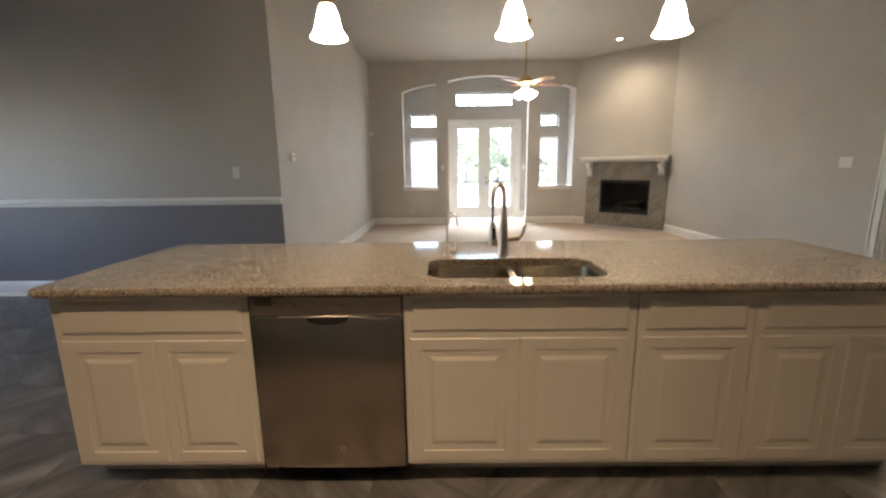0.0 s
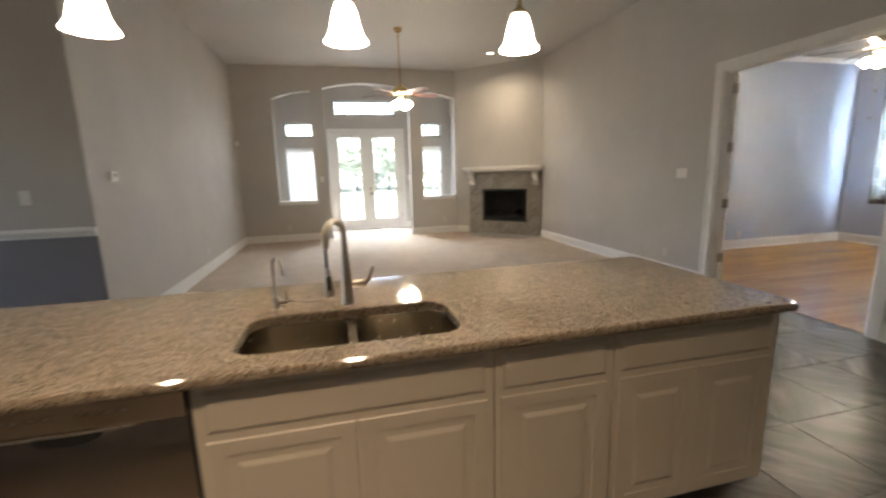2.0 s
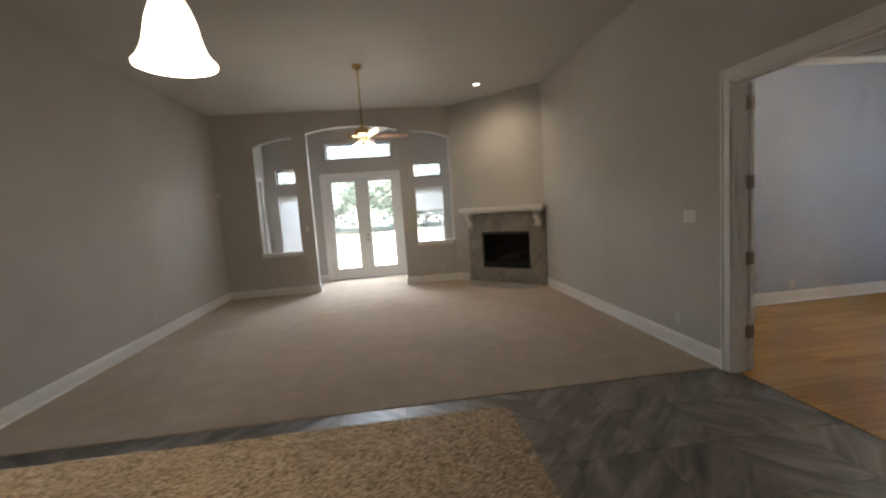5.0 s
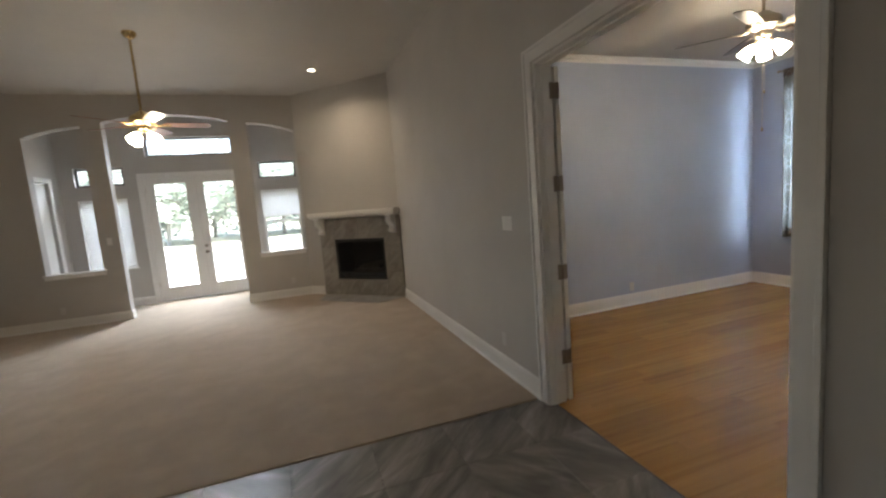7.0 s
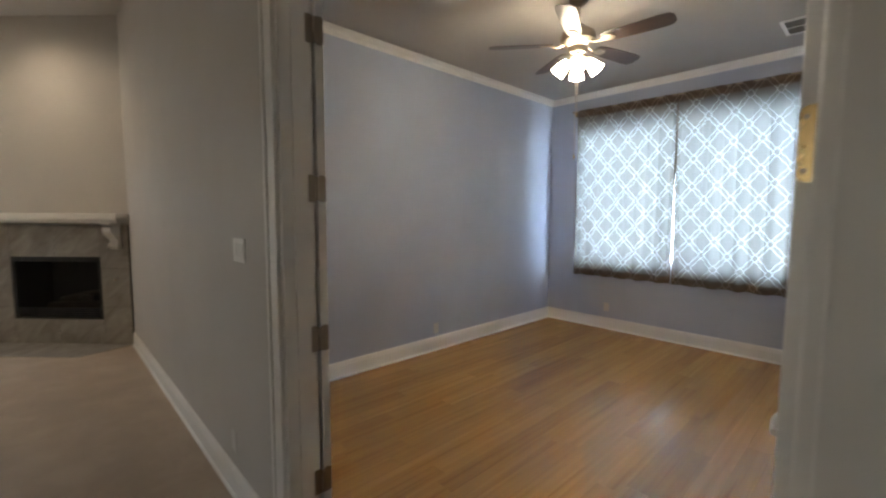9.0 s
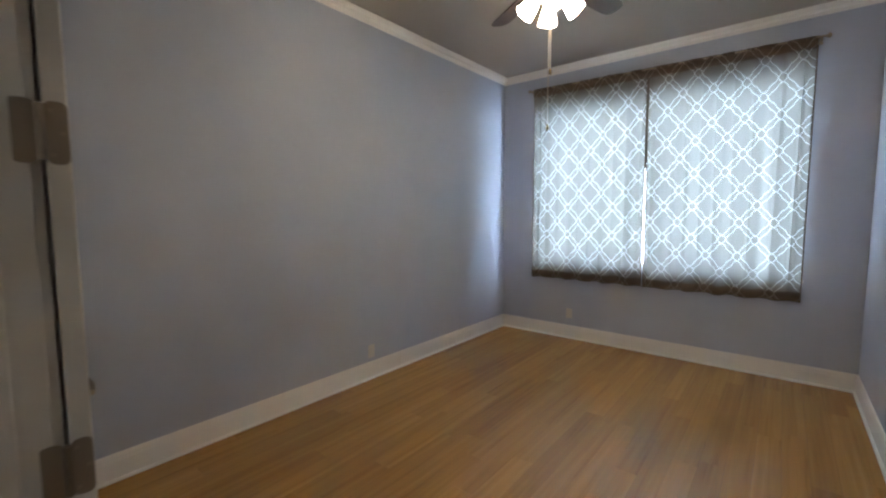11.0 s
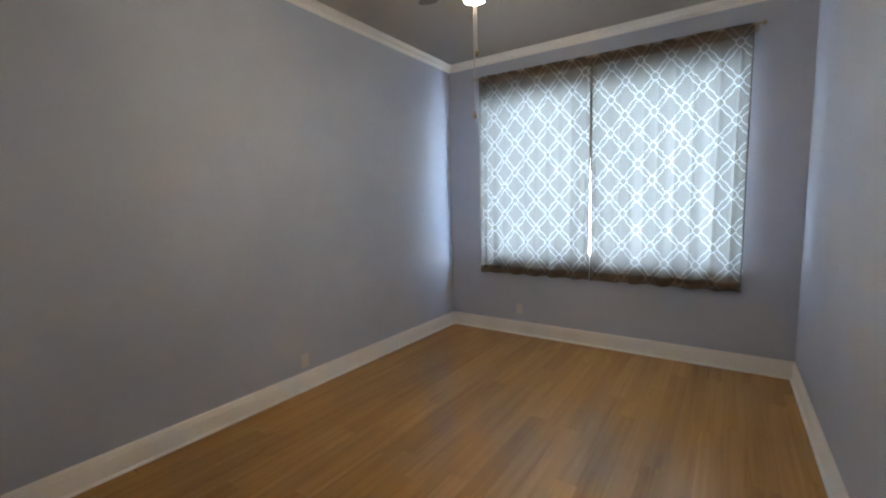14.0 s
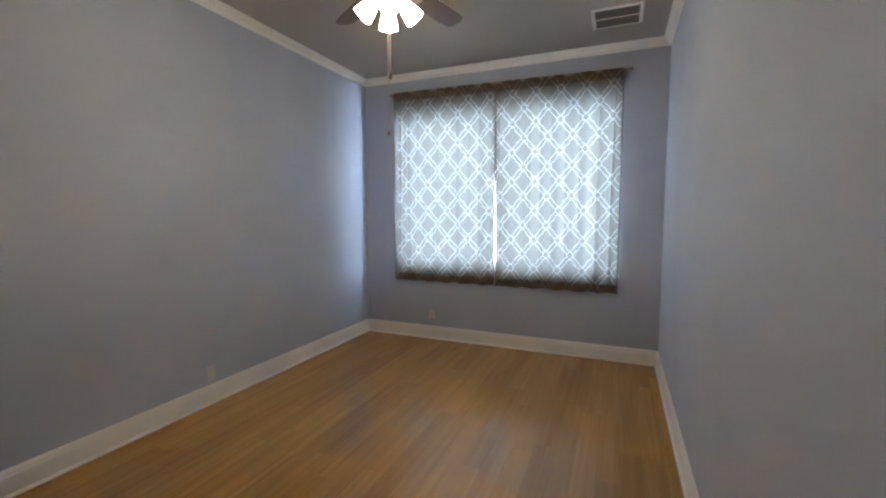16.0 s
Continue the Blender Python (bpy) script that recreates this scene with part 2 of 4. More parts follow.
LIVING = paint("greige_wall_paint", (0.51, 0.482, 0.448))
DINING = paint("slate_wall_paint", (0.21, 0.198, 0.215))
BLUE = paint("pale_blue_wall_paint", (0.425, 0.463, 0.565))
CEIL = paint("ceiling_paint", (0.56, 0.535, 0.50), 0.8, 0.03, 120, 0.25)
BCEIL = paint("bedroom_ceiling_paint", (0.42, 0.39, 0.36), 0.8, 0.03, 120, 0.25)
TRIM = paint("white_trim_paint", (0.78, 0.76, 0.73), 0.35, 0.02, 60, 0.04)
CABINET = paint("cream_cabinet_paint", (0.74, 0.655, 0.55), 0.38, 0.03, 70, 0.05)
GRANITE, TILE, WOOD, CARPET, STONE, CLOTH = granite_mat(), tile_mat(), wood_mat(), carpet_mat(), stone_mat(), curtain_mat()
GROUT = plain("grout", (0.10, 0.095, 0.09), 0.9)
STEEL = metal("brushed_steel", (0.40, 0.325, 0.258), 0.24, (25, 25, 0.3), 0.04)
SINKSTEEL = metal("sink_steel", (0.40, 0.345, 0.27), 0.27, (0.6, 0.6, 0.6), 0.012)
NICKEL = metal("brushed_nickel", (0.60, 0.53, 0.45), 0.36, (1, 1, 1), 0.04)
BRASS = metal("antique_brass", (0.62, 0.45, 0.22), 0.26)
BRONZE = metal("dark_hinge_metal", (0.36, 0.30, 0.24), 0.34)
HINGE = metal("tan_hinge_metal", (0.30, 0.255, 0.21), 0.40)
CHROME = metal("satin_chrome", (0.72, 0.69, 0.64), 0.2)
BLACK = plain("black_plastic", (0.012, 0.012, 0.012), 0.4)
FIREBLACK = plain("firebox_black", (0.014, 0.013, 0.012), 0.75)
BLADE = plain("dark_walnut_blade", (0.045, 0.027, 0.019), 0.35, 0.3)
REDBLADE = plain("cherry_blade", (0.24, 0.10, 0.06), 0.35, 0.25)
# grey that puts shade into white parts: upper window frames, vent slats
SHADEGREY = plain("shade_grey", (0.20, 0.195, 0.185), 0.6)
ALMOND = plain("dull_outlet_plastic", (0.56, 0.54, 0.51), 0.4, 0.03)
PLASTIC = plain("white_plastic", (0.74, 0.72, 0.68), 0.35, 0.03)
BLIND = plain("white_blind", (0.80, 0.80, 0.79), 0.5, 0.03)
SHADE = glow("lit_frosted_glass", (1.0, 0.86, 0.66), 4.3)
FANSHADE = glow("lit_fan_glass", (1.0, 0.84, 0.61), 14.0)
LIVINGSHADE = glow("lit_fan_glass_soft", (1.0, 0.86, 0.66), 7.0)
CANGLOW = glow("lit_downlight_lens", (1.0, 0.88, 0.70), 2.0)
GLASS = glass_mat("window_glass")
PALED_LEAF = leaf_mat()
# bark lightened too, to imitate the glare outside
BARK = plain("glare_paled_bark", (0.36, 0.34, 0.31), 0.9, 0.3)
CONCRETE = paint("patio_concrete", (0.56, 0.54, 0.50), 0.9, 0.06, 40, 0.3)
GRASS = paint("lawn", (0.50, 0.49, 0.40), 0.95, 0.2, 90, 0.6)

# ---------------------------------------------------------------- mesh helpers


def link(name, bm, material, parent=None, smooth=False):
    me = bpy.data.meshes.new(name)
    bmesh.ops.recalc_face_normals(bm, faces=bm.faces)
    if smooth:
        for f in bm.faces:
            f.smooth = True
    bm.to_mesh(me)
    bm.free()
    me.materials.append(material)
    if smooth:
        me.set_sharp_from_angle(angle=radians(38))
    ob = new(name, me)
    if parent is not None:
        ob.parent = parent
    return ob


def part(name, bm, material, parent, label="", smooth=False):
    ob = link(name, bm, material, parent, smooth)
    return tagged(ob, label) if label else ob


def thing(name, m, label, category, group=""):
    ob = new(name)
    ob.matrix_basis = m
    return tagged(ob, label, category, group)


def setting(name, bm, material, label, smooth=False):
    return tagged(link(name, bm, material, None, smooth), label, "", "", "structure")


def box(bm, x0, x1, y0, y1, z0, z1, bevel=0.0, m=None):
    vs = [bm.verts.new((x, y, z)) for x in (x0, x1) for y in (y0, y1) for z in (z0, z1)]
    fs = [bm.faces.new([vs[i] for i in f]) for f in ((0, 1, 3, 2), (4, 6, 7, 5), (0, 4, 5, 1), (2, 3, 7, 6), (0, 2, 6, 4), (1, 5, 7, 3))]
    if m is not None:
        bmesh.ops.transform(bm, matrix=m, verts=vs)
    if bevel:
        es = list({e for f in fs for e in f.edges})
        bmesh.ops.bevel(bm, geom=es, offset=bevel, segments=2, affect="EDGES", profile=0.5)
    return bm


def boxes(*rows, bevel=0.0):
    bm = bmesh.new()
    for r in rows:
        box(bm, *r, bevel=bevel)
    return bm


def loft(bm, loops, cap_start=True, cap_end=True):
    """Skin over loops of equal count of points, closed round."""
    rings = [[bm.verts.new(p) for p in lp] for lp in loops]
    n = len(rings[0])
    for a, b in zip(rings, rings[1:]):
        for i in range(n):
            bm.faces.new((a[i], a[(i + 1) % n], b[(i + 1) % n], b[i]))
    if cap_start:
        bm.faces.new(rings[0])
    if cap_end:
        bm.faces.new(rings[-1])
    return bm


def lathe(bm, profile, centre=(0, 0, 0), seg=24, m=None, caps=True):
    cx, cy, cz = centre
    loops = [[Vector((cx + r * math.cos(2 * math.pi * i / seg), cy + r * math.sin(2 * math.pi * i / seg), cz + z)) for i in range(seg)] for r, z in profile]
    if m is not None:
        loops = [[m @ p for p in lp] for lp in loops]
    return loft(bm, loops, caps, caps)


def tube(bm, pts, radii, seg=12, caps=True):
    pts = [Vector(p) for p in pts]
    if isinstance(radii, (int, float)):
        radii = [radii] * len(pts)
    loops, side = [], None
    for i, p in enumerate(pts):
        d = (pts[min(i + 1, len(pts) - 1)] - pts[max(i - 1, 0)]).normalized()
        if side is None:
            side = d.orthogonal().normalized()
        side = (side - d * side.dot(d)).normalized()
        other = d.cross(side)
        loops.append([p + (side * math.cos(2 * math.pi * k / seg) + other * math.sin(2 * math.pi * k / seg)) * radii[i] for k in range(seg)])
    return loft(bm, loops, caps, caps)


def round_rect(x0, x1, y0, y1, r, n=6):
    out = []
    for cx, cy, a0 in ((x1 - r, y1 - r, 0), (x0 + r, y1 - r, 90), (x0 + r, y0 + r, 180), (x1 - r, y0 + r, 270)):
        for k in range(n + 1):
            a = radians(a0 + 90 * k / n)
            out.append((cx + r * math.cos(a), cy + r * math.sin(a)))
    return out


def sweep_line(bm, p0, p1, inward, profile):
    """A moulding from p0 to p1 (plan points): profile of (distance from the wall, height)."""
    d = Vector((inward[0], inward[1], 0)).normalized()
    loops = [[Vector((p[0], p[1], 0)) + d * o + Vector((0, 0, z)) for o, z in profile] for p in (p0, p1)]
    return loft(bm, loops)


def wall_grid(u0, u1, z0, z1, t0, t1, holes, place):
    """A wall of real thickness with rectangular openings; place(u, t, z) gives a point."""
    us = sorted({u0, u1, *(h[0] for h in holes), *(h[1] for h in holes)})
    zs = sorted({z0, z1, *(h[2] for h in holes), *(h[3] for h in holes)})
    us, zs = [u for u in us if u0 <= u <= u1], [z for z in zs if z0 <= z <= z1]
    bm = bmesh.new()

    def solid(i, j):
        if not (0 <= i < len(us) - 1 and 0 <= j < len(zs) - 1):
            return False
        u, z = (us[i] + us[i + 1]) / 2, (zs[j] + zs[j + 1]) / 2
        return not any(h[0] < u < h[1] and h[2] < z < h[3] for h in holes)

    def face(*ps):
        bm.faces.new([bm.verts.new(place(*p)) for p in ps])

    for i in range(len(us) - 1):
        for j in range(len(zs) - 1):
            if not solid(i, j):
                continue
            a, b, c, d = us[i], us[i + 1], zs[j], zs[j + 1]
            for t in (t0, t1):
                face((a, t, c), (b, t, c), (b, t, d), (a, t, d))
            for k, (i2, j2) in enumerate(((i - 1, j), (i + 1, j), (i, j - 1), (i, j + 1))):
                if not solid(i2, j2):
                    (p, q) = (((a, c), (a, d)), ((b, c), (b, d)), ((a, c), (b, c)), ((a, d), (b, d)))[k]
                    face((p[0], t0, p[1]), (q[0], t0, q[1]), (q[0], t1, q[1]), (p[0], t1, p[1]))
    bmesh.ops.remove_doubles(bm, verts=bm.verts, dist=1e-5)
    return bm


BASE = [(0, 0), (0.030, 0), (0.030, 0.008), (0.024, 0.018), (0.017, 0.021), (0.017, 0.115), (0.013, 0.128), (0.013, 0.138), (0.006, 0.155), (0, 0.157)]


def baseboard(p0, p1, inward):
    setting("baseboard", sweep_line(bmesh.new(), p0, p1, inward, BASE), TRIM, "white painted baseboard with a moulded top edge")


def casing_x(name, x, out, y0, y1, top, w=0.092, label="white painted door casing"):
    """Casing round an opening y0 to y1 in a wall at x; out: the side (+1 or -1) that it stands on."""
    a, b = (x, x + out * 0.019) if out > 0 else (x + out * 0.019, x)
    c, d = (x, x + out * 0.028) if out > 0 else (x + out * 0.028, x)
    bm = boxes((a, b, y0 - w, y0, 0.0, top + w), (a, b, y1, y1 + w, 0.0, top + w), (a, b, y0, y1, top, top + w), bevel=0.003)
    for r in ((c, d, y0 - w - 0.002, y0 - w + 0.022, 0, top + w + 0.002), (c, d, y1 + w - 0.022, y1 + w + 0.002, 0, top + w + 0.002), (c, d, y0 - w + 0.022, y1 + w - 0.022, top + w - 0.02, top + w + 0.002)):
        box(bm, *r, bevel=0.004)
    setting(name, bm, TRIM, label)


def casing_y(name, y, x0, x1, top, w=0.085, label="white painted door casing"):
    bm = boxes((x0 - w, x0, y - 0.019, y, 0.0, top + w), (x1, x1 + w, y - 0.019, y, 0.0, top + w), (x0, x1, y - 0.019, y, top, top + w), bevel=0.003)
    for r in ((x0 - w - 0.002, x0 - w + 0.02, y - 0.028, y, 0, top + w + 0.002), (x1 + w - 0.02, x1 + w + 0.002, y - 0.028, y, 0, top + w + 0.002), (x0 - w + 0.02, x1 + w - 0.02, y - 0.028, y, top + w - 0.02, top + w + 0.002)):
        box(bm, *r, bevel=0.004)
    setting(name, bm, TRIM, label)


# ---------------------------------------------------------------- plan
XL, XR, YB, H = -1.63, 4.636, 10.27, 3.71          # living room
YV, XVL, XVR = 11.62, -1.05, 3.36                  # garden side of the alcove
BX0, BX1, BY0, BY1, BH = 4.77, 9.39, 2.89, 6.264, 3.165   # bedroom
DY0, DY1, DTOP = 2.868, 4.493, 2.47                # opening to the bedroom
DINE, CARPET_EDGE = 4.66, 4.615

# ---------------------------------------------------------------- large structure
setting("floor", boxes((-6.2, 4.68, -3.6, CARPET_EDGE, -0.12, -0.006), (4.68, 6.4, -3.6, 2.75, -0.12, -0.006)), GROUT, "dark grout bed of the tiled kitchen floor")
setting("carpet", boxes((XL, 4.80, CARPET_EDGE, YV, -0.12, 0.008), bevel=0.006), CARPET, "beige cut-pile carpet with faint tread marks")
setting("floor_bedroom", boxes((4.68, BX1 + 0.05, BY0 - 0.05, BY1 + 0.05, -0.12, -0.004)), GROUT, "underlay of the plank floor")
setting("ceiling", boxes((-6.2, 4.95, -3.6, 11.80, H, H + 0.15), (4.95, 6.4, -3.6, 2.70, H, H + 0.15)), CEIL, "flat painted ceiling of kitchen and living room")
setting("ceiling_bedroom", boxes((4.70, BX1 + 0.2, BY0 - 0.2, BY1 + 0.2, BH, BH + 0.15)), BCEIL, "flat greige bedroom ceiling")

alongx = lambda u, t, z: (u, t, z)
alongy = lambda u, t, z: (t, u, z)
setting("wall_dining", wall_grid(-6.2, XL - 0.15, 0, H, DINE, DINE + 0.15, [], alongx), LIVING, "greige dining wall above the chair rail")
setting("wall_dining_lower", boxes((-6.2, XL - 0.002, DINE - 0.004, DINE, 0, 1.0)), DINING, "slate-coloured paint below the chair rail")
setting("wall_left", wall_grid(DINE, YB + 0.16, 0, H, XL - 0.15, XL, [], alongy), LIVING, "greige painted living room wall")
setting("wall_right", wall_grid(2.55, 9.0, 0, H, XR, BX0, [(DY0, DY1, -1, DTOP)], alongy), LIVING, "greige painted wall with the double doorway")
setting("wall_hall", wall_grid(-3.6, 2.55, 0, H, XR + 0.09, XR + 0.22, [], alongy), LIVING, "greige painted wall, set back beside the doorway")
setting("wall_kitchen", wall_grid(-6.2, 6.4, 0, H, -3.6, -3.45, [], alongx), LIVING, "greige painted kitchen wall")
setting("wall_west", wall_grid(-3.6, DINE, 0, H, -6.2, -6.05, [(1.8, 3.4, 0.85, 2.35)], alongy), LIVING, "greige painted wall with a window")
setting("wall_bedroom_left", wall_grid(BX0, BX1 + 0.15, 0, BH, BY1, BY1 + 0.14, [], alongx), BLUE, "pale blue painted bedroom wall")
setting("wall_bedroom_right", wall_grid(BX0, BX1 + 0.15, 0, BH, BY0 - 0.14, BY0, [], alongx), BLUE, "pale blue painted bedroom wall")
WY0, WY1, WZ0, WZ1 = 3.32, 5.79, 0.90, 2.66
setting("wall_bedroom_window", wall_grid(BY0, BY1, 0, BH, BX1, BX1 + 0.15, [(WY0, WY1, WZ0, WZ1)], alongy), BLUE, "pale blue painted wall with a wide window")
setting("wall_exterior", wall_grid(XVL - 0.15, XVR + 0.15, 0, H, YV, YV + 0.15, [(0.28, 2.035, -1, 2.48), (0.38, 1.93, 2.885, 3.25), (-0.80, -0.02, 0.76, 2.11), (-0.80, -0.02, 2.36, 2.71), (2.36, 3.115, 0.76, 2.11), (2.36, 3.115, 2.36, 2.71)], alongx), LIVING, "greige wall with french doors and windows")
setting("wall_alcove_left", wall_grid(YB + 0.16, YV, 0, H, XVL - 0.15, XVL, [(10.50, 11.27, -1, 2.44)], alongy), LIVING, "greige alcove side wall with a door")
setting("wall_alcove_right", wall_grid(YB + 0.16, YV, 0, H, XVR, XVR + 0.15, [], alongy), LIVING, "greige alcove side wall")


def arched_wall():
    """Back wall: a central arched passage and two arched openings with sills."""
    t0, t1 = YB, YB + 0.16

    def arch(x0, x1, za, zb, bow):
        return lambda x: za + (zb - za) * (x - x0) / (x1 - x0) + bow * 4 * (x - x0) * (x1 - x) / (x1 - x0) ** 2

    ops = [(-0.855, -0.08, 0.872, arch(-0.855, -0.08, 3.045, 3.215, 0.035)),
           (0.20, 2.056, 0.0, arch(0.20, 2.056, 3.275, 3.275, 0.115)),
           (2.35, 3.128, 0.872, arch(2.35, 3.128, 3.235, 3.09, 0.035))]
    bm = bmesh.new()

    def face(*ps):
        bm.faces.new([bm.verts.new(p) for p in ps])

    def slab(x0, x1, za0, za1, zb0, zb1):
        for t in (t0, t1):
            face((x0, t, za0), (x1, t, za1), (x1, t, zb1), (x0, t, zb0))

    at = XL
    for x0, x1, sill, f in ops:
        slab(at, x0, 0, 0, H, H)
        n = 20
        for k in range(n):
            a, b = x0 + (x1 - x0) * k / n, x0 + (x1 - x0) * (k + 1) / n
            slab(a, b, f(a), f(b), H, H)
            face((a, t0, f(a)), (b, t0, f(b)), (b, t1, f(b)), (a, t1, f(a)))
        if sill:
            slab(x0, x1, 0, 0, sill, sill)
            face((x0, t0, sill), (x1, t0, sill), (x1, t1, sill), (x0, t1, sill))
        for x in (x0, x1):
            face((x, t0, sill), (x, t1, sill), (x, t1, f(x)), (x, t0, f(x)))
        at = x1
    slab(at, XVR + 0.1, 0, 0, H, H)
    bmesh.ops.remove_doubles(bm, verts=bm.verts, dist=1e-5)
    return setting("wall_back", bm, LIVING, "greige wall with three arched openings")


arched_wall()
for x0, x1 in ((-0.90, -0.035), (2.305, 3.14)):
    bm = boxes((x0, x1, YB - 0.035, YB + 0.165, 0.872, 0.892), bevel=0.005)
    box(bm, x0 + 0.02, x1 - 0.02, YB - 0.016, YB - 0.001, 0.81, 0.871, bevel=0.004)
    setting("window_sill", bm, TRIM, "white painted sill of an arched opening")

# corner chimney breast, turned by 45 degrees
FP = pose(4.004, 9.3805, 0, 0, 0, -45)
chim = wall_grid(-1.24, 0.875, 0, H, 0.03, 0.17, [(-0.532, 0.532, 0.30, 1.035)], alongx)
ob = setting("wall_chimney", chim, LIVING, "greige diagonal wall above the fireplace")
ob.matrix_basis = FP

# mouldings
baseboard((XL, DINE), (XL, YB), (1, 0))
baseboard((-6.05, DINE - 0.004), (XL, DINE - 0.004), (0, -1))
baseboard((XL, YB), (0.20, YB), (0, -1))
baseboard((2.056, YB), (3.16, YB), (0, -1))
baseboard((0.20, YB - 0.017), (0.20, YB + 0.16), (1, 0))
baseboard((2.056, YB - 0.017), (2.056, YB + 0.16), (-1, 0))
baseboard((XR, DY1 + 0.094), (XR, 8.80), (-1, 0))
baseboard((XR, 2.55 - 0.017), (XR, DY0 - 0.094), (-1, 0))
baseboard((XR - 0.0, 2.55), (XR + 0.09, 2.55), (0, -1))
baseboard((XR + 0.09, -3.4), (XR + 0.09, 2.55), (-1, 0))
baseboard((XVL, YV), (0.19, YV), (0, -1))
baseboard((2.125, YV), (XVR, YV), (0, -1))
baseboard((XVL, 11.37), (XVL, YV), (1, 0))
baseboard((XVR, YB + 0.16), (XVR, YV), (-1, 0))
baseboard((BX0, BY1), (BX1, BY1), (0, -1))
baseboard((BX1, BY0), (BX1, BY1), (-1, 0))
baseboard((5.56, BY0), (BX1, BY0), (0, 1))
baseboard((3.165, 10.262), (3.375, 10.052), (-0.7071, -0.7071))
rail = [(0, 0), (0.012, 0.0), (0.016, 0.02), (0.03, 0.035), (0.034, 0.055), (0.022, 0.068), (0.012, 0.08), (0, 0.08)]
setting("chair_rail", sweep_line(bmesh.new(), (-6.05, DINE), (XL, DINE), (0, -1), [(o, z + 0.985) for o, z in rail]), TRIM, "white moulded chair rail")


def crown():
    prof = [(0.0, 0.0), (0.012, 0.0), (0.013, 0.011), (0.021, 0.012), (0.020, 0.018), (0.024, 0.027), (0.036, 0.036), (0.047, 0.040), (0.046, 0.046), (0.054, 0.047), (0.054, 0.056), (0.065, 0.058), (0.065, 0.072), (0.0, 0.072)]
    bm = bmesh.new()
    loops = []
    for o, z in prof:
        zz = BH - 0.073 + z
        loops.append([(BX0 + o, BY0 + o, zz), (BX1 - o, BY0 + o, zz), (BX1 - o, BY1 - o, zz), (BX0 + o, BY1 - o, zz)])
    loft(bm, loops, False, False)
    setting("crown_moulding", bm, TRIM, "white stepped crown moulding")


crown()

# doorway to the bedroom: jambs and casing
jw = BX0 - XR
bm = boxes((XR, BX0, DY0 - 0.001, DY0 + 0.019, 0, DTOP), (XR, BX0, DY1 - 0.019, DY1 + 0.001, 0, DTOP), (XR, BX0, DY0, DY1, DTOP - 0.019, DTOP + 0.001), bevel=0.002)
for r in ((XR + 0.05, XR + 0.085, DY0 + 0.019, DY0 + 0.026, 0, DTOP - 0.019), (XR + 0.05, XR + 0.085, DY1 - 0.026, DY1 - 0.019, 0, DTOP - 0.019), (XR + 0.05, XR + 0.085, DY0 + 0.019, DY1 - 0.019, DTOP - 0.03, DTOP - 0.019)):
    box(bm, *r, bevel=0.002)
setting("door_frame", bm, TRIM, "white painted double door frame with stops")
casing_x("door_casing", XR, -1, DY0, DY1, DTOP)
casing_x("door_casing_inner", BX0, 1, DY0, DY1, DTOP)


def panel_rings(bm, x0, x1, z0, z1, y, steps):
    """A moulded panel on a face at y: steps of (inset, depth out of the face)."""
    loops = [[(x0 + i, y - d, z0 + i), (x1 - i, y - d, z0 + i), (x1 - i, y - d, z1 - i), (x0 + i, y - d, z1 - i)] for i, d in steps]
    return loft(bm, loops, False, True)


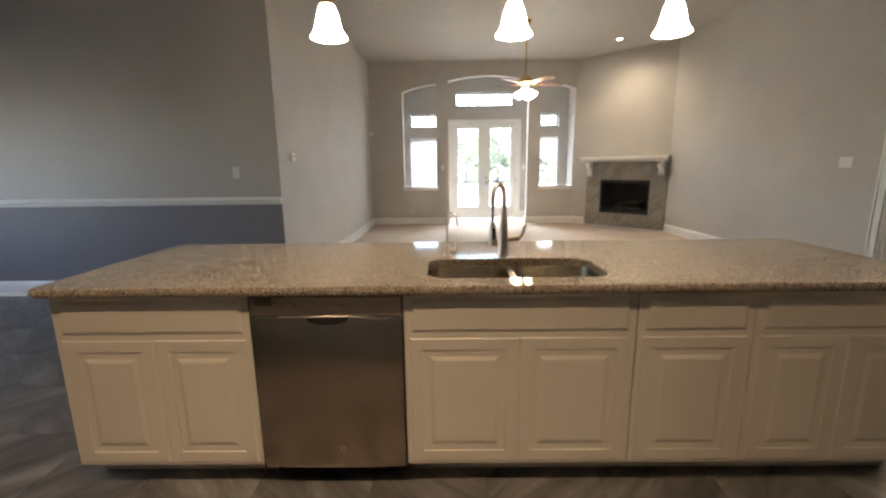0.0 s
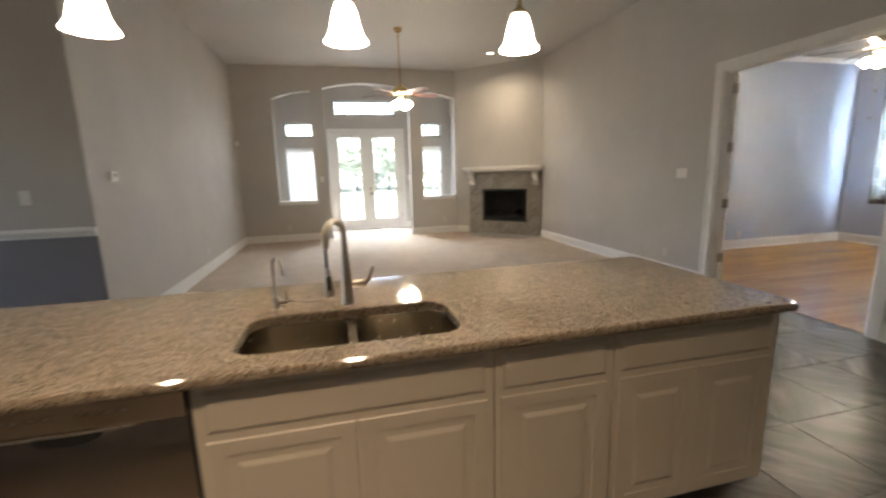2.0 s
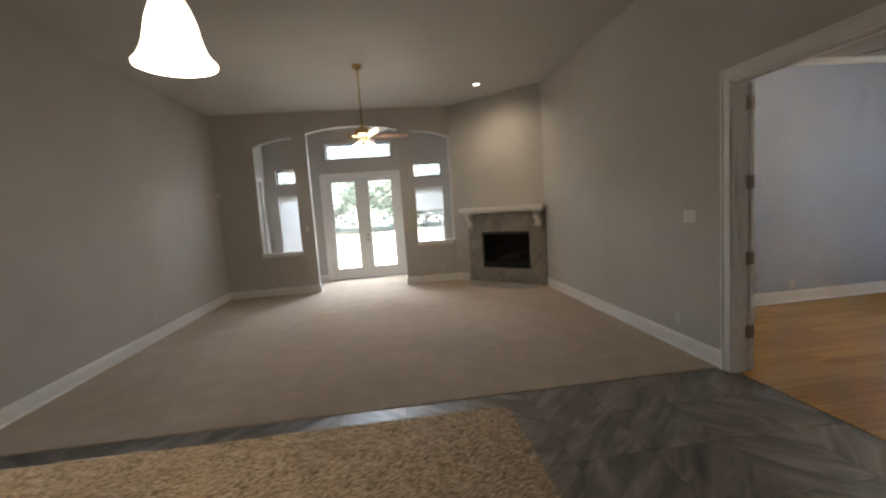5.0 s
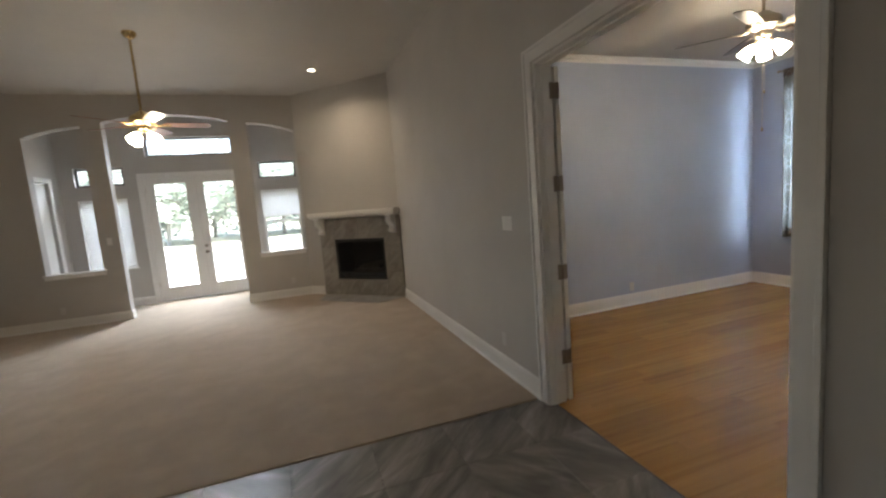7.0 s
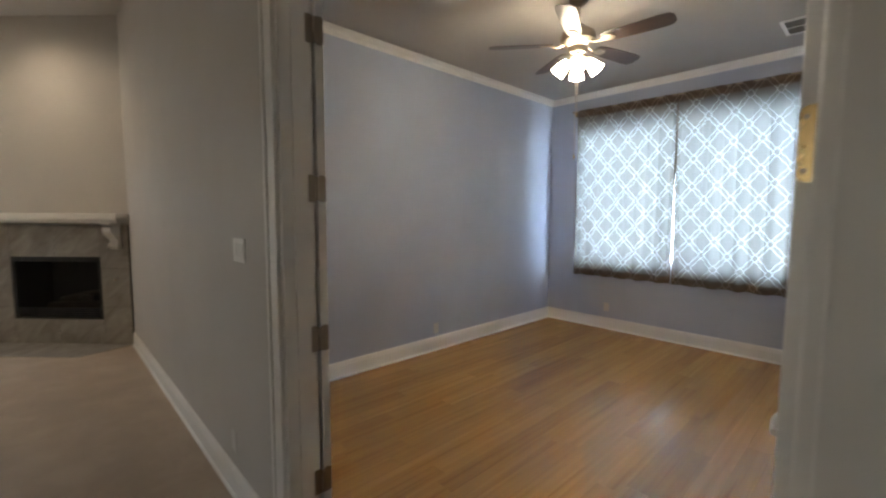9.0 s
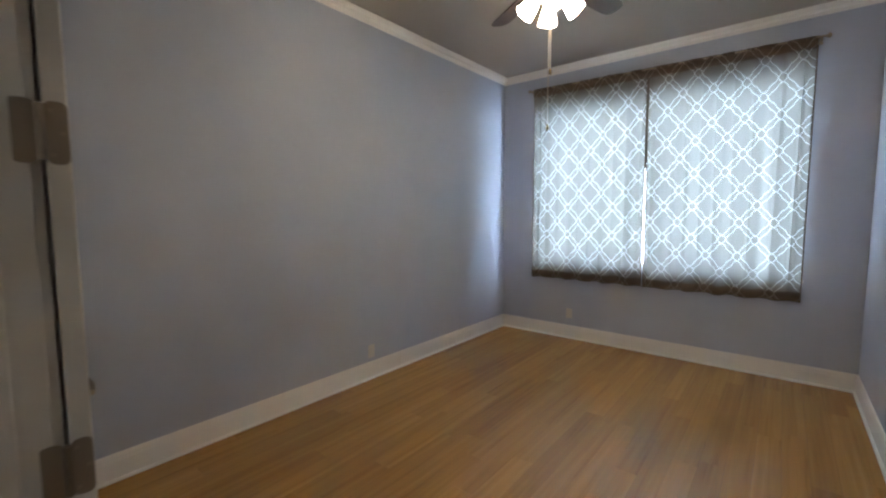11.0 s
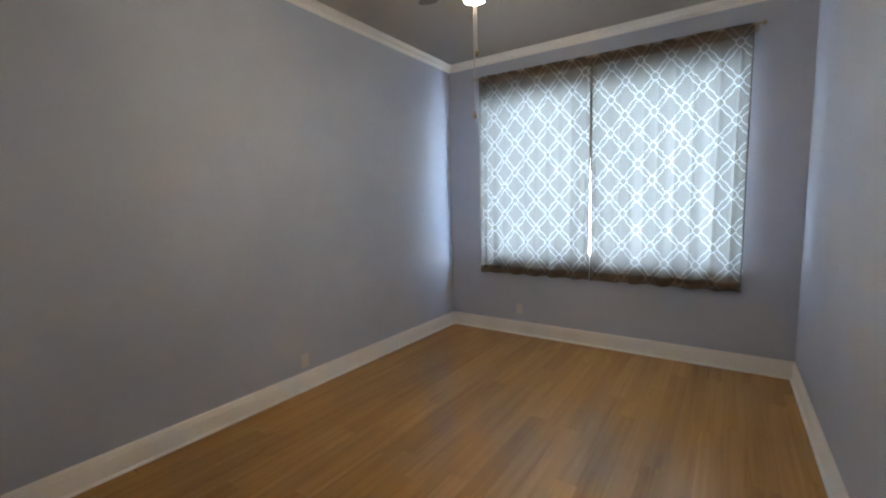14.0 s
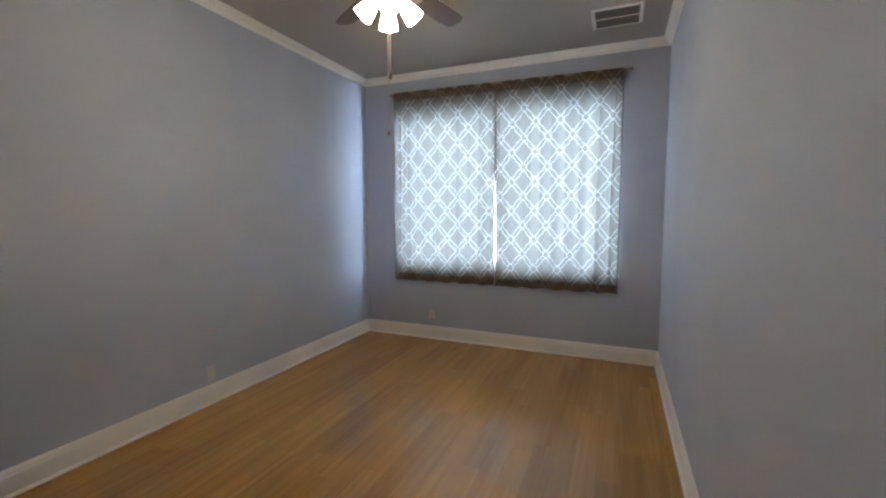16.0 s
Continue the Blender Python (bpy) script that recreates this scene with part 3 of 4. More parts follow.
def door_leaf(name, m, w, h, label, hinge_side, lever, hinge_mat):
    """A panelled leaf in its own frame: hinge edge at x = 0, leaf towards +x, thick along y."""
    t = 0.035
    d = thing(name, m, label, "door")
    bm = boxes((0, w, -t, 0, 0.012, h), bevel=0.002)
    part("leaf", bm, TRIM, d)
    for z0, z1 in ((0.22, 1.02), (1.16, h - 0.16)):
        for side in (0, -t):
            bm = bmesh.new()
            sgn = 1 if side == 0 else -1
            steps = [(0, 0.0), (0.004, 0.006), (0.02, 0.006), (0.03, 0.001), (0.07, 0.005)]
            loops = [[(0.12 + i, side + sgn * dd, z0 + i), (w - 0.12 - i, side + sgn * dd, z0 + i), (w - 0.12 - i, side + sgn * dd, z1 - i), (0.12 + i, side + sgn * dd, z1 - i)] for i, dd in steps]
            part("panel", loft(bm, loops, False, True), TRIM, d)
    for hz in (0.355, 0.998, 1.638, 2.28):
        bm = bmesh.new()
        pts = round_rect(-t + 0.001, -0.001, hz - 0.057, hz + 0.057, 0.012, 4)
        loft(bm, [[(-0.0005, a, b) for a, b in pts], [(-0.003, a, b) for a, b in pts]])
        if hinge_side > 0:
            pts = round_rect(0.009, 0.046, hz - 0.057, hz + 0.057, 0.012, 4)
            loft(bm, [[(-0.0005, a, b) for a, b in pts], [(-0.003, a, b) for a, b in pts]])
        tube(bm, [(-0.006, hinge_side * 0.001 + (0.004 if hinge_side > 0 else -t - 0.004), hz - 0.05), (-0.006, hinge_side * 0.001 + (0.004 if hinge_side > 0 else -t - 0.004), hz + 0.05)], 0.007, 10)
        hinge = part("hinge", bm, hinge_mat, d, "metal hinge with rounded corners")
        for sz in (-0.04, 0.0, 0.04):
            sy = -t / 2 + (0.008 if sz else -0.008)
            part("screw", tube(bmesh.new(), [(-0.0028, sy, hz + sz), (-0.0036, sy, hz + sz)], 0.0042, 8), BRONZE, hinge)
    if lever:
        for s in (0.0, -t):
            sg = 1 if s == 0 else -1
            bm = bmesh.new()
            tube(bm, [(w - 0.065, s, 0.95), (w - 0.065, s + sg * 0.008, 0.95)], 0.032, 20)
            tube(bm, [(w - 0.065, s + sg * 0.008, 0.95), (w - 0.065, s + sg * 0.062, 0.95)], 0.013, 12)
            tube(bm, [(w - 0.065, s + sg * 0.062, 0.95), (w - 0.10, s + sg * 0.067, 0.95), (w - 0.15, s + sg * 0.064, 0.945), (w - 0.185, s + sg * 0.060, 0.952)], [0.014, 0.012, 0.010, 0.009], 12)
            part("lever", bm, BRONZE, d, "dark metal door lever", smooth=True)
    return d


# left leaf swung almost flat to the wall, right leaf square into the room
door_leaf("bedroom_door", pose(BX0 + 0.022, DY1 - 0.019, 0, 0, 0, 86), 0.745, 2.44, "white panelled door leaf swung wide open", 1, True, HINGE)
# brass on the right hinges imitates warm lamp light reflected in the metal
door_leaf("bedroom_door", pose(BX0 + 0.016, DY0 + 0.056, 0, 0, 0, 1.4), 0.745, 2.44, "white panelled door leaf standing open into the room", -1, True, BRASS)

# french doors
FD = thing("french_door", pose(0, YV, 0), "white french double doors with full glass panes", "door")
for k, (x0, x1, g0, g1) in enumerate(((0.305, 1.155, 0.448, 1.004), (1.159, 2.010, 1.309, 1.866))):
    y0, y1 = 0.02, 0.062
    leaf = part("leaf", boxes((x0, g0, y0, y1, 0.03, 2.46), (g1, x1, y0, y1, 0.03, 2.46), (g0, g1, y0, y1, 0.03, 0.275), (g0, g1, y0, y1, 2.352, 2.46), bevel=0.003), TRIM, FD)
    bead = bmesh.new()
    for (a, b, c, d) in ((g0 - 0.02, g0 + 0.008, 0.255, 2.372), (g1 - 0.008, g1 + 0.02, 0.255, 2.372), (g0 + 0.008, g1 - 0.008, 0.255, 0.283), (g0 + 0.008, g1 - 0.008, 2.344, 2.372)):
        box(bead, a, b, y0 - 0.011, y0 - 0.001, c, d, bevel=0.003)
    part("glazing_bead", bead, TRIM, leaf)
    pane = part("pane", boxes((g0, g1, 0.038, 0.044, 0.275, 2.352)), GLASS, leaf, "clear glass pane")
    pane.visible_shadow = False
    for hz in (0.35, 1.0, 1.65, 2.25):
        hx = x0 - 0.004 if k == 0 else x1 + 0.004
        part("hinge", tube(bmesh.new(), [(hx, y0 - 0.008, hz - 0.05), (hx, y0 - 0.008, hz + 0.05)], 0.008, 8), CHROME, leaf)
astragal = part("astragal", boxes((1.135, 1.18, 0.008, 0.019, 0.03, 2.46), bevel=0.003), TRIM, FD)
for hz, rr in ((1.06, 0.028), (0.93, 0.03)):
    bm = bmesh.new()
    tube(bm, [(1.215, 0.02, hz), (1.215, 0.008, hz)], rr, 18)
    if hz < 1:
        tube(bm, [(1.215, 0.008, hz), (1.215, -0.045, hz)], 0.01, 10)
        tube(bm, [(1.215, -0.045, hz), (1.26, -0.05, hz), (1.32, -0.045, hz)], [0.011, 0.009, 0.007], 10)
    else:
        box(bm, 1.206, 1.224, -0.012, 0.008, hz - 0.018, hz + 0.018, bevel=0.003)
    part("lock", bm, CHROME, FD, "satin chrome deadbolt" if hz > 1 else "satin chrome lever")
setting("door_frame_french", boxes((0.28, 0.303, YV + 0.001, YV + 0.149, 0, 2.478), (2.012, 2.035, YV + 0.001, YV + 0.149, 0, 2.478), (0.303, 2.012, YV + 0.001, YV + 0.149, 2.462, 2.478), (0.303, 2.012, YV - 0.01, YV + 0.149, 0.0, 0.024), bevel=0.002), TRIM, "white frame of the french doors")
setting("threshold", boxes((0.303, 2.012, YV - 0.045, YV + 0.0, 0.008, 0.027), bevel=0.005), BRONZE, "dark metal door threshold")
casing_y("door_casing_french", YV, 0.28, 2.035, 2.48)


def window_unit(x0, x1, z0, z1, sash, blinds, cover=1.0, tint=TRIM):
    w = thing("window", pose((x0 + x1) / 2, YV + 0.07, z0), "white-framed window", "window")
    h, a = z1 - z0, (x1 - x0) / 2
    bm = boxes((-a, -a + 0.04, 0, 0.06, 0, h), (a - 0.04, a, 0, 0.06, 0, h), (-a + 0.04, a - 0.04, 0, 0.06, 0, 0.04), (-a + 0.04, a - 0.04, 0, 0.06, h - 0.04, h), bevel=0.004)
    if sash:
        box(bm, -a + 0.04, a - 0.04, 0.005, 0.05, h * 0.5 - 0.02, h * 0.5 + 0.02, bevel=0.004)
    part("window_frame", bm, tint, w)
    p = part("pane", boxes((-a + 0.04, a - 0.04, 0.026, 0.031, 0.04, h - 0.04)), GLASS, w, "clear glass pane")
    p.visible_shadow = False
    if z0 < 2:
        part("sill", boxes((-a - 0.03, a + 0.03, -0.10, 0.0, -0.022, -0.001), bevel=0.004), TRIM, w)
    if blinds:
        b = thing("window_blind", pose((x0 + x1) / 2, YV + 0.035, z0), "white slatted blind, fully lowered" if cover == 1.0 else "white slatted blind, drawn halfway up", "blind")
        part("headrail", boxes((-a + 0.01, a - 0.01, -0.02, 0.02, h - 0.05, h - 0.004), bevel=0.003), BLIND, b)
        n = int((h - 0.1) * cover / 0.046)
        low = h - 0.075 - n * 0.046
        me = None
        for i in range(n):
            z = h - 0.075 - i * 0.046
            if me is None:
                bm = bmesh.new()
                loft(bm, [[(x, -0.024, 0.001), (x, 0.0, 0.004), (x, 0.024, 0.001), (x, 0.024, -0.001), (x, 0.0, 0.002), (x, -0.024, -0.001)] for x in (-a + 0.015, a - 0.015)])
                s = part("slat", bm, BLIND, b)
                me = s.data
            else:
                s = new("slat", me)
                s.parent = b
            s.matrix_basis = pose(0, 0, z, blinds)
        part("bottom_rail", boxes((-a + 0.015, a - 0.015, -0.02, 0.02, low, low + 0.018), bevel=0.003), BLIND, b)
        for x in (-a * 0.6, a * 0.6):
            part("cord", tube(bmesh.new(), [(x, -0.025, low + 0.01), (x, -0.025, h - 0.05)], 0.0015, 6), BLIND, b)
    return w


window_unit(-0.80, -0.02, 0.76, 2.11, True, 71)
# upper frames take grey in place of white, shade put into their colour
window_unit(-0.80, -0.02, 2.36, 2.71, False, 0, tint=SHADEGREY)
window_unit(2.36, 3.115, 0.76, 2.11, True, 68, 0.42)
window_unit(2.36, 3.115, 2.36, 2.71, False, 0, tint=SHADEGREY)
window_unit(0.38, 1.93, 2.885, 3.25, False, 0, tint=SHADEGREY)

# alcove side door
SD = thing("side_door", pose(XVL - 0.06, 0, 0), "white painted side door, closed", "door")
part("leaf", boxes((-0.02, 0.02, 10.52, 11.25, 0.015, 2.42), bevel=0.002), TRIM, SD)
for z0, z1 in ((0.2, 1.0), (1.14, 2.28)):
    part("panel", boxes((0.02, 0.027, 10.63, 11.14, z0, z1), bevel=0.003), TRIM, SD)
for hz in (0.35, 1.2, 2.1):
    part("hinge", tube(bmesh.new(), [(0.028, 11.256, hz - 0.05), (0.028, 11.256, hz + 0.05)], 0.011, 8), BRONZE, SD)
casing_x("door_casing_side", XVL, 1, 10.50, 11.27, 2.44, 0.075)

# ---------------------------------------------------------------- island
IY = 1.722          # plane of the cabinet fronts
ISL_BACK = 2.33


def raised_door(name, parent, x0, x1, z0, z1, y, drawer=False):
    bm = bmesh.new()
    if drawer:
        steps = [(0, -0.018), (0.0, -0.007), (0.004, -0.004), (0.019, 0.004), (0.024, 0.005)]
    else:
        steps = [(0, -0.018), (0, -0.003), (0.005, 0.002), (0.050, 0.002), (0.055, -0.007), (0.060, -0.009), (0.094, 0.003), (0.099, 0.004)]
    panel_rings(bm, x0, x1, z0, z1, y, steps)
    return part(name, bm, CABINET, parent)


def cabinet(x0, x1, doors, label):
    """A base unit: carcass, face frame, toe board, one drawer front, one or two doors."""
    c = thing("base_cabinet", pose(0, 0, 0), label, "cabinet", "cabinets of the island")
    top = 0.66 if "sink" in label else 0.872
    part("body", boxes((x0 + 0.002, x1 - 0.002, IY + 0.021, ISL_BACK, 0.122, top), bevel=0.002), CABINET, c)
    part("face_frame", boxes((x0 + 0.001, x1 - 0.001, IY + 0.002, IY + 0.020, 0.120, 0.872), bevel=0.0015), CABINET, c)
    part("toe_board", boxes((x0, x1, IY + 0.125, IY + 0.14, 0.0, 0.121)), CABINET, c)
    a, b = x0 + 0.022, x1 - 0.022
    raised_door("drawer_front", c, a, b, 0.702, 0.858, IY - 0.0, True)
    if doors == 1:
        raised_door("cabinet_door", c, a, b, 0.132, 0.686, IY)
    else:
        mid = (a + b) / 2
        raised_door("cabinet_door", c, a, mid - 0.0025, 0.132, 0.686, IY)
        raised_door("cabinet_door", c, mid + 0.0025, b, 0.132, 0.686, IY)
    return c


cabinet(-1.44, -0.648, 2, "cream painted base cabinet with two raised-panel doors")
cabinet(-0.036, 0.887, 2, "cream painted sink cabinet with two raised-panel doors")
cabinet(0.889, 1.352, 1, "narrow cream painted base cabinet with one door")
cabinet(1.354, 2.105, 2, "cream painted base cabinet with two doors and wide drawer")
tagged(link("island_back", boxes((-1.44, 2.105, ISL_BACK + 0.001, ISL_BACK + 0.02, 0, 0.872)), CABINET), "plain cream back panel of the island", "panel")

# dishwasher
DW = thing("dishwasher", pose(0, 0, 0), "stainless steel dishwasher built into the island", "dishwasher")
dx0, dx1 = -0.641, -0.044
part("body", boxes((dx0 - 0.004, dx1 + 0.004, IY + 0.03, ISL_BACK, 0.105, 0.872)), BLACK, DW)
bm = bmesh.new()
loops = []
n = 14
for k in range(n + 1):
    x = dx0 + (dx1 - dx0) * k / n
    bow = 0.010 * (1 - (2 * k / n - 1) ** 4)
    loops.append([(x, IY + 0.028, 0.108), (x, IY + 0.002 - bow, 0.110), (x, IY - 0.004 - bow, 0.13), (x, IY - 0.004 - bow, 0.775), (x, IY + 0.0 - bow, 0.783), (x, IY + 0.028, 0.784)])
loft(bm, loops)
door = part("door_panel", bm, STEEL, DW, "brushed steel door panel", smooth=True)
part("control_strip", boxes((dx0, dx1, IY - 0.012, IY + 0.028, 0.787, 0.868), bevel=0.004), STEEL, DW, "brushed steel control strip")
bm = boxes((dx0 + 0.115, dx1 - 0.13, IY - 0.020, IY - 0.0125, 0.782, 0.790), bevel=0.002)
part("handle_lip", bm, CHROME, DW, "bright handle lip")
bm = bmesh.new()
pts = [(-0.085, 0.0)] + [(0.085 * math.cos(a), 0.032 * math.sin(a)) for a in [math.pi + math.pi * k / 12 for k in range(13)]] + [(0.085, 0.0)]
cxh = (dx0 + dx1) / 2 + 0.008
loft(bm, [[(cxh + a, IY - 0.0145, 0.782 + b) for a, b in pts[1:-1]], [(cxh + a, IY - 0.0165, 0.782 + b) for a, b in pts[1:-1]]])
part("handle_pocket", bm, BLACK, DW, "black handle pocket")
for z in (0.836, 0.846, 0.856):
    for k in range(3):
        part("vent_slot", boxes((dx0 + 0.022 + k * 0.024, dx0 + 0.043 + k * 0.024, IY - 0.0135, IY - 0.0125, z - 0.0028, z + 0.0028)), BLACK, DW)
for k in range(9):
    if k == 4:
        continue
    part("button_mark", boxes((dx0 + 0.15 + k * 0.036, dx0 + 0.172 + k * 0.036, IY - 0.0132, IY - 0.0124, 0.832, 0.837)), BRONZE, DW)
bm = bmesh.new()
lathe(bm, [(0.0125, 0), (0.0125, 0.002), (0.009, 0.002), (0.009, 0)], m=Matrix.Translation((cxh + 0.03, IY - 0.0138, 0.205)) @ pose(0, 0, 0, 90), seg=20, caps=False)
part("badge", bm, BRONZE, DW, "small round badge")
part("kick_plate", boxes((dx0, dx1, IY + 0.115, IY + 0.125, 0.0, 0.104)), BLACK, DW)
# black strips laid in the side gaps imitate the shade in them
for x, gw in ((-0.6455, 0.0018), (-0.040, 0.0036)):
    part("side_gap_shade", boxes((x - gw, x + gw, IY - 0.001, IY + 0.02, 0.10, 0.872)), BLACK, DW)

# countertop with a rounded cut-out
SX0, SX1, SY0, SY1 = 0.055, 0.812, 1.795, 2.155


def countertop():
    c = bmesh.new()
    X0, X1, Y0, Y1 = -1.49, 2.16, 1.672, 2.655
    prof = [(0.016, 0.914), (0.008, 0.9125), (0.003, 0.907), (0.0, 0.899), (0.0, 0.890), (0.004, 0.882), (0.012, 0.877), (0.02, 0.876)]
    rings = []
    for i, z in prof:
        rings.append([c.verts.new((x, y, z)) for x, y in round_rect(X0 + i, X1 - i, Y0 + i, Y1 - i, 0.045, 6)])
    hole = round_rect(SX0, SX1, SY0, SY1, 0.085, 8)
    hr = [[c.verts.new((x, y, z)) for x, y in hole] for z in (0.914, 0.908, 0.876)]
    for v, (x, y) in zip(hr[0], round_rect(SX0 - 0.004, SX1 + 0.004, SY0 - 0.004, SY1 + 0.004, 0.089, 8)):
        v.co.x, v.co.y = x, y
    for ra in (rings, hr):
        for a, b in zip(ra, ra[1:]):
            n = len(a)
            for k in range(n):
                c.faces.new((a[k], a[(k + 1) % n], b[(k + 1) % n], b[k]))
    for outer, inner in ((rings[0], hr[0]), (rings[-1], hr[-1])):
        es = []
        for lp in (outer, inner):
            for k in range(len(lp)):
                e = c.edges.get((lp[k], lp[(k + 1) % len(lp)]))
                es.append(e)
        bmesh.ops.triangle_fill(c, edges=es, use_beauty=True)
    ob = link("countertop", c, GRANITE)
    return tagged(ob, "polished speckled beige granite worktop with a rounded edge", "countertop")


countertop()

SINK = thing("sink", pose(0, 0, 0), "undermount double-bowl stainless steel sink", "sink")
for x0, x1 in ((SX0 - 0.01, 0.418), (0.446, SX1 + 0.01)):
    bm = bmesh.new()
    loops = []
    for i, z, r in ((-0.012, 0.8755, 0.09), (0.0, 0.8755, 0.085), (0.002, 0.862, 0.085), (0.012, 0.74, 0.08), (0.03, 0.705, 0.07), (0.06, 0.695, 0.05), (0.12, 0.692, 0.02)):
        loops.append([(x, y, z) for x, y in round_rect(x0 + i, x1 - i, SY0 - 0.01 + i, SY1 + 0.01 - i, r, 7)])
    loft(bm, loops, False, True)
    bowl = part("bowl", bm, SINKSTEEL, SINK, smooth=True)
    part("drain", lathe(bmesh.new(), [(0.045, 0.0), (0.045, 0.003), (0.03, 0.003), (0.02, -0.004)], ((x0 + x1) / 2, 1.98, 0.693)), CHROME, bowl, "round steel drain")
part("divider", boxes((0.412, 0.452, SY0 + 0.0, SY1 - 0.0, 0.80, 0.858), bevel=0.012), SINKSTEEL, SINK)

FA = thing("faucet", pose(0.425, 2.235, 0.914), "brushed nickel pull-down kitchen faucet", "faucet")
part("base", lathe(bmesh.new(), [(0.029, 0), (0.029, 0.006), (0.026, 0.010), (0.025, 0.07), (0.021, 0.14), (0.0155, 0.225), (0.0135, 0.245)]), NICKEL, FA, smooth=True)
FX, FY = -0.072, -0.14     # reach of the spout, towards the bowls
arc = [(0, 0, 0.24)] + [(FX * (1 - math.cos(a)) / 2, FY * (1 - math.cos(a)) / 2, 0.292 + 0.066 * math.sin(a)) for a in [math.pi * k / 14 for k in range(14)]] + [(FX, FY, 0.285), (FX, FY, 0.262)]
part("spout", tube(bmesh.new(), arc, 0.0125, 14), NICKEL, FA, smooth=True)
part("hose", tube(bmesh.new(), [(FX, FY, 0.264), (FX + 0.001, FY, 0.225), (FX + 0.001, FY, 0.18)], 0.0055, 10), BLACK, FA, "dark pull-out hose")
part("spray_head", tube(bmesh.new(), [(FX, FY, 0.19), (FX + 0.001, FY, 0.17), (FX + 0.003, FY + 0.002, 0.12), (FX + 0.005, FY + 0.003, 0.078)], [0.010, 0.014, 0.020, 0.0225], 14), NICKEL, FA, smooth=True)
part("spray_button", boxes((FX - 0.002, FX + 0.012, FY - 0.023, FY - 0.014, 0.105, 0.16), bevel=0.003), BLACK, FA)
bm = tube(bmesh.new(), [(0.015, 0, 0.085), (0.075, 0, 0.085)], [0.017, 0.0165], 14)
tube(bm, [(0.07, 0, 0.085), (0.09, 0, 0.10), (0.10, 0, 0.125), (0.104, 0, 0.145), (0.115, 0, 0.152)], [0.013, 0.009, 0.008, 0.008, 0.006], 10)
part("handle", bm, NICKEL, FA, smooth=True)

FT = thing("filter_tap", pose(0.14, 2.235, 0.914), "slim brushed nickel drinking water tap", "faucet")
part("base", lathe(bmesh.new(), [(0.022, 0), (0.022, 0.004), (0.012, 0.007), (0.012, 0.055), (0.008, 0.06)]), NICKEL, FT, smooth=True)
arc = [(0, 0, 0.05), (0, 0, 0.175)] + [(0.025 * (1 - math.cos(a)), -0.055 * (1 - math.cos(a)), 0.18 + 0.045 * math.sin(a)) for a in [math.pi * k / 10 for k in range(9)]] + [(0.051, -0.112, 0.165)]
part("spout", tube(bmesh.new(), arc, 0.0055, 10), NICKEL, FT, smooth=True)
bm = tube(bmesh.new(), [(0.008, 0, 0.032), (0.045, 0, 0.032)], 0.0085, 10)
tube(bm, [(0.042, 0, 0.034), (0.042, 0, 0.066)], 0.0035, 8)
part("handle", bm, NICKEL, FT, smooth=True)


def pendant(x, y, z):
    p = thing("pendant_lamp", pose(x, y, z), "lit bell-shaped frosted glass pendant on a brass stem", "pendant lamp", "pendants over the island")
    prof = [(0.091, 0.0), (0.092, 0.005), (0.083, 0.014), (0.072, 0.032), (0.064, 0.055), (0.058, 0.085), (0.051, 0.115), (0.041, 0.142), (0.034, 0.156)]
    inner = [(r - 0.004, zz) for r, zz in reversed(prof)]
    bm = bmesh.new()
    lathe(bm, prof + inner, seg=28, caps=False)
    part("shade", bm, SHADE, p, "glowing frosted glass shade", smooth=True)
    part("cap", lathe(bmesh.new(), [(0.036, 0.155), (0.037, 0.165), (0.022, 0.182), (0.012, 0.19), (0.010, 0.215)]), BRASS, p, smooth=True)
    part("stem", tube(bmesh.new(), [(0, 0, 0.21), (0, 0, H - z - 0.03)], 0.006, 10), BRASS, p)
    part("canopy", lathe(bmesh.new(), [(0.012, H - z - 0.045), (0.045, H - z - 0.03), (0.062, H - z - 0.012), (0.064, H - z - 0.001)]), BRASS, p, smooth=True)


for px in (-0.456, 0.493, 1.298):
    pendant(px, 2.466, 2.012)

# ---------------------------------------------------------------- fireplace
F = thing("fireplace", FP, "corner gas fireplace with grey stone tiles and white mantel", "fireplace")
HW, FH = 0.87, 1.40
cells = [(-HW, -0.532, 0.0, 0.45), (-HW, -0.532, 0.453, 0.90), (-HW, -0.532, 0.903, FH), (0.532, HW, 0.0, 0.45), (0.532, HW, 0.453, 0.90), (0.532, HW, 0.903, FH),
         (-0.529, -0.0015, 1.035, FH), (0.0015, 0.529, 1.035, FH), (-0.529, -0.0015, 0.0, 0.30), (0.0015, 0.529, 0.0, 0.30)]
for a, b, c, d in cells:
    part("tile", boxes((a + 0.001, b - 0.001, 0.0, 0.028, c, d), bevel=0.0015), STONE, F)
part("grout", boxes((-HW, -0.5325, 0.004, 0.029, 0, FH), (0.5325, HW, 0.004, 0.029, 0, FH), (-0.5325, 0.5325, 0.004, 0.029, 1.0355, FH), (-0.5325, 0.5325, 0.004, 0.029, 0, 0.2995)), GROUT, F)
